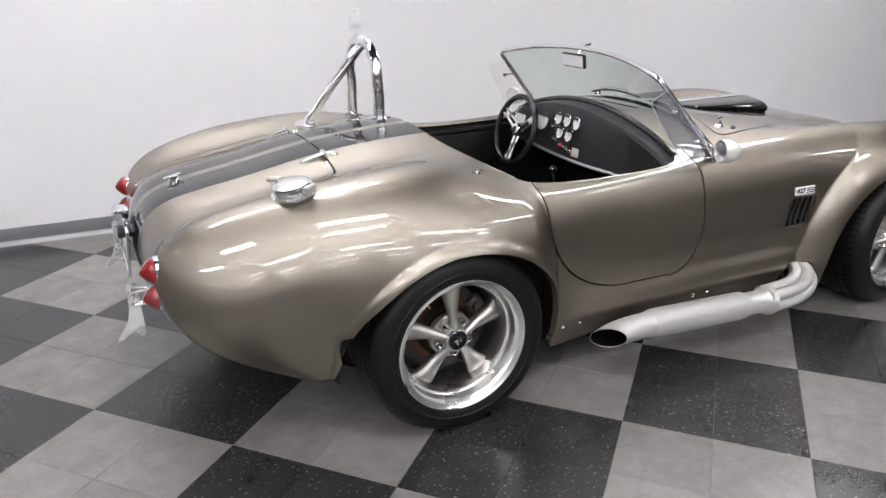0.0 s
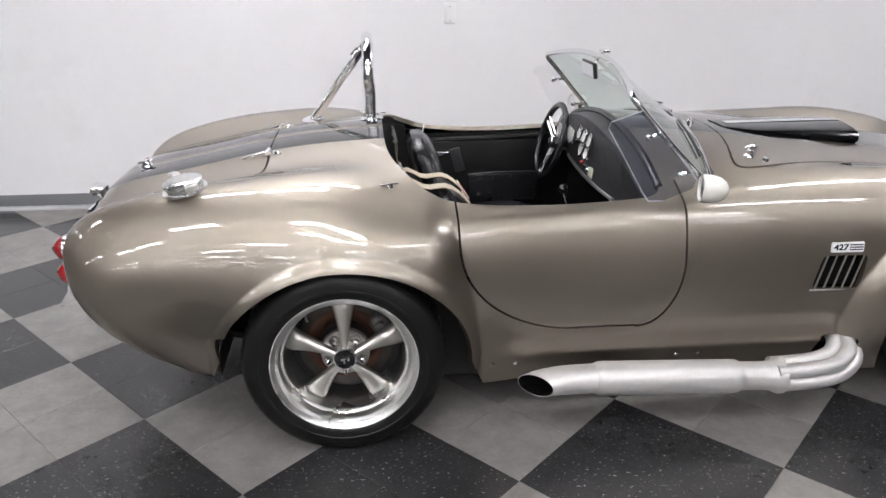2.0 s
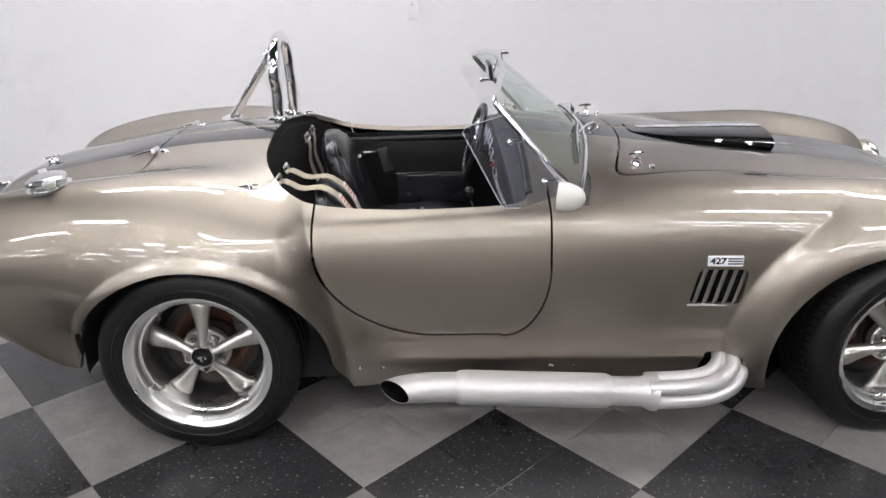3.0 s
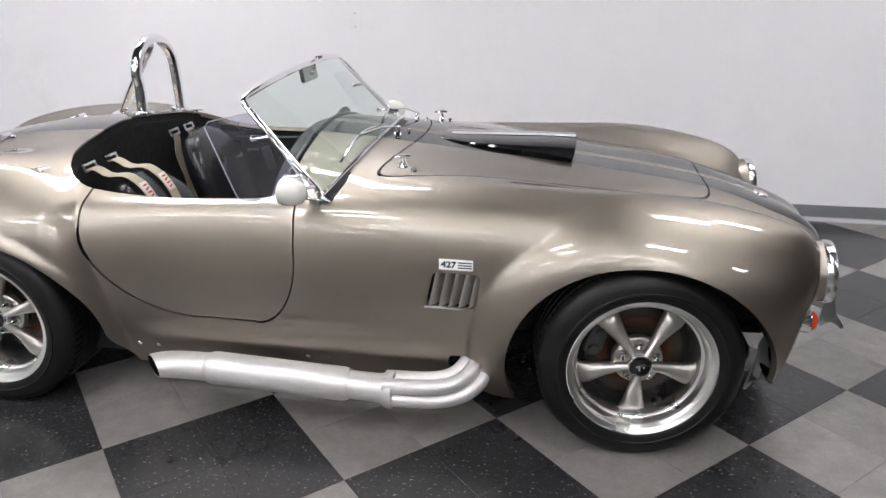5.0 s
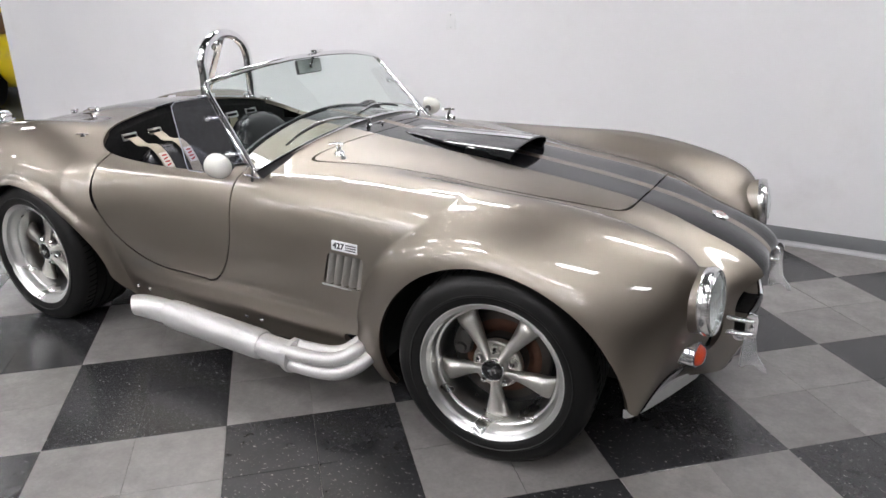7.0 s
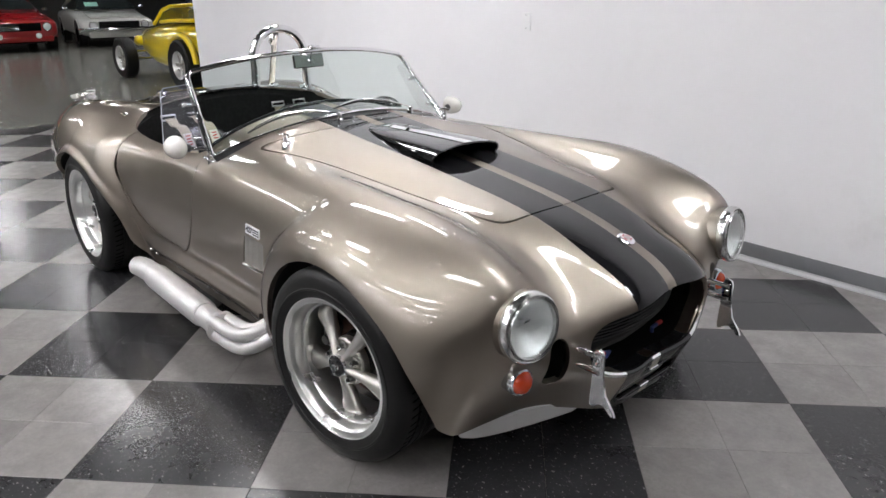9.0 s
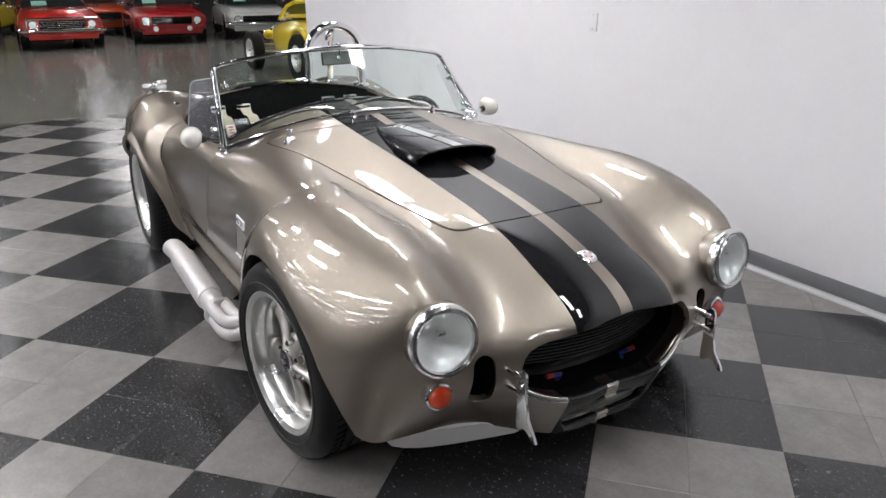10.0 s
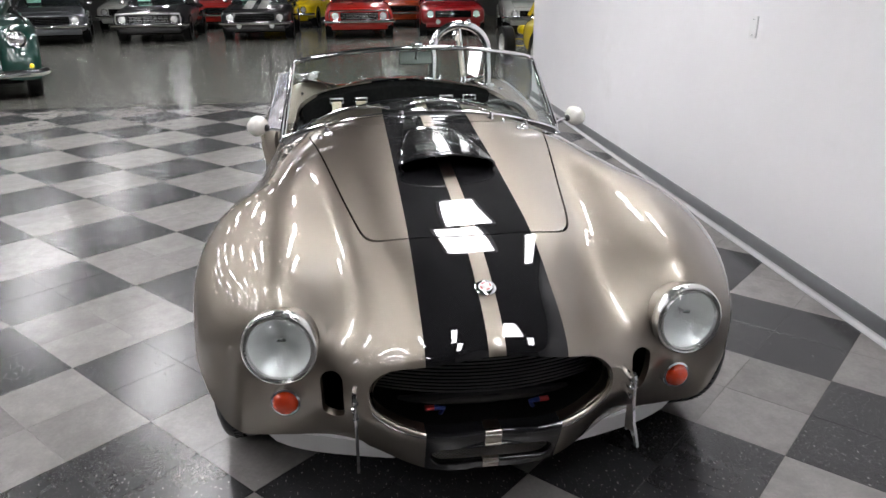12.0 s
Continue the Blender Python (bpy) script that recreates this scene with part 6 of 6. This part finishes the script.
def vintage_saloon(m):
    """A rounded forties car: tall bonnet, separate wings, blade bumper."""
    c = thing("vintage_car", "dark green rounded vintage car with a chrome blade bumper", "car", m, "parked cars in the hall")
    part("body", loft_body([(-2.4, 0.5, 0.5, 0.9), (-2.2, 0.72, 0.35, 1.15), (-1.5, 0.84, 0.28, 1.25), (0.3, 0.84, 0.28, 1.15), (0.8, 0.62, 0.30, 1.14), (1.5, 0.52, 0.32, 1.12), (1.95, 0.42, 0.36, 1.05), (2.12, 0.28, 0.42, 0.92)], 40, 2.8), CAR_GREEN, c, smooth=60)
    part("cabin", loft_body([(-1.9, 0.5, 1.0, 1.3), (-1.5, 0.66, 1.0, 1.52), (-0.6, 0.70, 1.0, 1.60), (0.2, 0.66, 1.0, 1.55), (0.55, 0.58, 1.0, 1.30), (0.62, 0.5, 1.0, 1.12)], 32, 3.2), CAR_GREEN, c, smooth=60)
    part("windscreen", Geo().box((0.02, 1.0, 0.30), pose(0.52, 0, 1.34, 0, -32), 0.01), WINDOW, c)
    part("screen_card", Geo().box((0.01, 0.5, 0.24), pose(0.56, 0.2, 1.33, 0, -32)), MINT, c)
    for s in (-1, 1):
        rows = []
        for k in range(19):
            a = math.pi * (-0.08 + 1.12 * k / 18)
            x, z = 1.42 + 0.62 * math.cos(a), 0.42 + 0.55 * math.sin(a)
            rows.append([(x * f + 1.42 * (1 - f), s * y, z * f + 0.42 * (1 - f)) for f, y in ((0.72, 0.40), (0.96, 0.50), (1.02, 0.66), (1.0, 0.80), (0.90, 0.885), (0.74, 0.905))])
        part("front_wing", Geo().grid(rows), CAR_GREEN, c, smooth=60)
        part("rear_wing", Geo().ball((0.6, 0.18, 0.42), pose(-1.45, s * 0.80, 0.55)), CAR_GREEN, c)
        for x in (1.42, -1.45):
            hall_wheel(c, x, s * 0.86, 0.355, 0.18)
        part("headlight", Geo().lathe([(0.05, -0.14), (0.10, -0.04), (0.118, 0.02), (0.11, 0.03), (0.09, 0.025), (0.05, 0.045), (0, 0.05)], 26, aim((1.95, s * 0.66, 0.80), (1, 0, 0))), CHROME, c)
        part("side_lamp", Geo().ball((0.07, 0.04, 0.035), pose(1.98, s * 0.70, 0.61)), CHROME, c)
        part("bumper_guard", Geo().box((0.05, 0.05, 0.24), pose(2.40, s * 0.42, 0.47), 0.02), CHROME, c)
        part("yellow_lamp", Geo().ball((0.03, 0.03, 0.03), pose(2.28, s * 0.78, 0.48)), CAR_YELLOW, c)
    for k in range(9):
        part("grille_bar", Geo().tube([(2.10 - abs(y) * 0.4, y, 0.50 + 0.05 * k) for y in np.linspace(-0.26, 0.26, 7)], 0.011, 6), CHROME, c)
    part("bumper", Geo().tube([(2.14, -0.94, 0.40), (2.32, -0.86, 0.40), (2.385, -0.5, 0.40), (2.40, 0, 0.40), (2.385, 0.5, 0.40), (2.32, 0.86, 0.40), (2.14, 0.94, 0.40)], 0.050, 10, flat=1.0), CHROME, c, "chrome blade bumper")
    part("bonnet_trim", Geo().tube([(0.7, 0, 1.15), (1.5, 0, 1.13), (2.0, 0, 1.05), (2.13, 0, 0.94)], 0.012, 8), CHROME, c)
    # floor slab coloured near-black for the shade under the body
    part("underside", Geo().box((3.9, 1.3, 0.06), pose(0, 0, 0.27)), SOOT_SHADE, c)
    return c


vintage_saloon(pose(-8.6, -5.98, 0, 0, 0, 22))


def hot_rod(m):
    """A yellow open hot rod: tub body, narrow nose, bare front wheels on an axle."""
    c = thing("hot_rod", "yellow open hot rod with bare front wheels", "car", m, "parked cars in the hall")
    part("body", loft_body([(-1.75, 0.45, 0.35, 0.75), (-1.55, 0.68, 0.25, 0.92), (-0.9, 0.78, 0.20, 0.98), (-0.2, 0.78, 0.19, 0.95), (0.3, 0.70, 0.20, 0.92), (0.8, 0.55, 0.24, 0.88), (1.5, 0.36, 0.30, 0.80), (1.75, 0.26, 0.36, 0.72), (1.82, 0.18, 0.42, 0.64)], 36, 3.0), CAR_YELLOW, c, smooth=60)
    part("cockpit_edge", Geo().tube([(-0.05, -0.62, 0.955), (-0.5, -0.66, 0.985), (-1.1, -0.6, 1.0), (-1.3, 0, 1.0), (-1.1, 0.6, 1.0), (-0.5, 0.66, 0.985), (-0.05, 0.62, 0.955)], 0.03, 8), CAR_YELLOW, c)
    # flat near-black slab stands in for the shaded open cockpit
    part("cockpit", Geo().box((1.05, 1.1, 0.05), pose(-0.62, 0, 0.965), 0.02), SOOT_SHADE, c)
    part("seat", loft_body([(-1.2, 0.5, 0.9, 1.12), (-1.1, 0.55, 0.9, 1.20), (-0.95, 0.52, 0.9, 1.12)], 24, 3), material("tan leather", (0.30, 0.17, 0.08), 0.5), c, smooth=60)
    part("screen_frame", Geo().tube([(0.22, -0.62, 0.92), (-0.10, -0.60, 1.13), (-0.22, -0.52, 1.19), (-0.26, 0, 1.21), (-0.22, 0.52, 1.19), (-0.10, 0.60, 1.13), (0.22, 0.62, 0.92)], 0.03, 10), CAR_YELLOW, c)
    glass = part("screen", Geo().grid([[(0.22, -0.62, 0.92), (0.25, 0, 0.93), (0.22, 0.62, 0.92)], [(-0.22, -0.52, 1.19), (-0.26, 0, 1.21), (-0.22, 0.52, 1.19)]]), GLASS, c)
    glass.visible_shadow = False
    for s in (-1, 1):
        hall_wheel(c, -1.05, s * 0.88, 0.37, 0.27)
        part("rear_fender", Geo().tube([(-1.05 + 0.43 * math.cos(radians(a)), s * 0.80, 0.37 + 0.43 * math.sin(radians(a))) for a in range(-5, 186, 12)], 0.045, 10), CAR_YELLOW, c)
        hall_wheel(c, 1.28, s * 0.84, 0.34, 0.19)
        part("headlight", Geo().ball((0.10, 0.085, 0.085), pose(1.35, s * 0.42, 0.60)), CAR_YELLOW, c)
        part("headlight_ring", Geo().lathe([(0.086, 0), (0.088, 0.02), (0.07, 0.03), (0, 0.035)], 22, aim((1.42, s * 0.42, 0.60), (1, 0, 0))), CHROME, c)
        for z in (0.30, 0.42):
            part("link", Geo().tube([(1.28, s * 0.30, z), (1.28, s * 0.66, z + 0.02)], 0.016, 8), CHROME, c)
    return c


hot_rod(pose(-9.05, 3.42, 0, 0, 0, 182))

# ---- the chequered floor: squares of two by two tiles, laid at a slant to the wall ----
TILE, SLANT = 0.3048, -46.9
floor_set = thing("tile_floor", "black and grey speckled vinyl tiles laid in chequers", "floor", pose(0.0, 0.0, 0.0, 0, 0, SLANT), kind="structure")
floor_set.matrix_basis = Matrix.Rotation(radians(SLANT), 4, "Z") @ Matrix.Translation((0.345, -1.157, 0))


def tile_mesh(mat):
    h, c = TILE / 2 - 0.0006, 0.0012
    v = [(-h, -h, -0.003), (h, -h, -0.003), (h, h, -0.003), (-h, h, -0.003), (-h, -h, -c * .5), (h, -h, -c * .5), (h, h, -c * .5), (-h, h, -c * .5),
         (-h + c, -h + c, 0), (h - c, -h + c, 0), (h - c, h - c, 0), (-h + c, h - c, 0)]
    f = [(8, 9, 10, 11)] + [(a + k, a + (k + 1) % 4, a + 4 + (k + 1) % 4, a + 4 + k) for a in (0, 4) for k in range(4)]
    me = bpy.data.meshes.new("tile")
    me.from_pydata(v, [], f)
    me.materials.append(mat)
    return me, v, f


meshes = {1: tile_mesh(TILE_DARK), 0: tile_mesh(TILE_GREY)}
rest = {1: Geo(), 0: Geo()}
spots = []
inv = floor_set.matrix_basis.inverted()
for i in range(-60, 60):
    for j in range(-60, 60):
        p = Vector(((i + 0.5) * TILE, (j + 0.5) * TILE, 0))
        q = floor_set.matrix_basis @ p
        if -6.35 < q.x < 7.5 and -10.5 < q.y < 1.93 - 0.024 * q.x + 0.15:
            dark = 1 if (math.floor(i / 2) + math.floor(j / 2)) % 2 == 0 else 0
            spots.append((max(abs(q.x - 0.4) / 1.35, abs(q.y + 0.55)), p, dark, i, j))
spots.sort(key=lambda s: s[0])
for k, (far, p, dark, i, j) in enumerate(spots):
    if k < 300:
        ob = new("tile", meshes[dark][0])
        ob.parent = floor_set
        ob.matrix_basis = Matrix.Translation(p)
    else:
        rest[dark].add(meshes[dark][1], meshes[dark][2], Matrix.Translation(p))
for dark in (1, 0):
    tagged(part("far_tiles", rest[dark], TILE_DARK if dark else TILE_GREY, floor_set, smooth=0), kind="stuff")
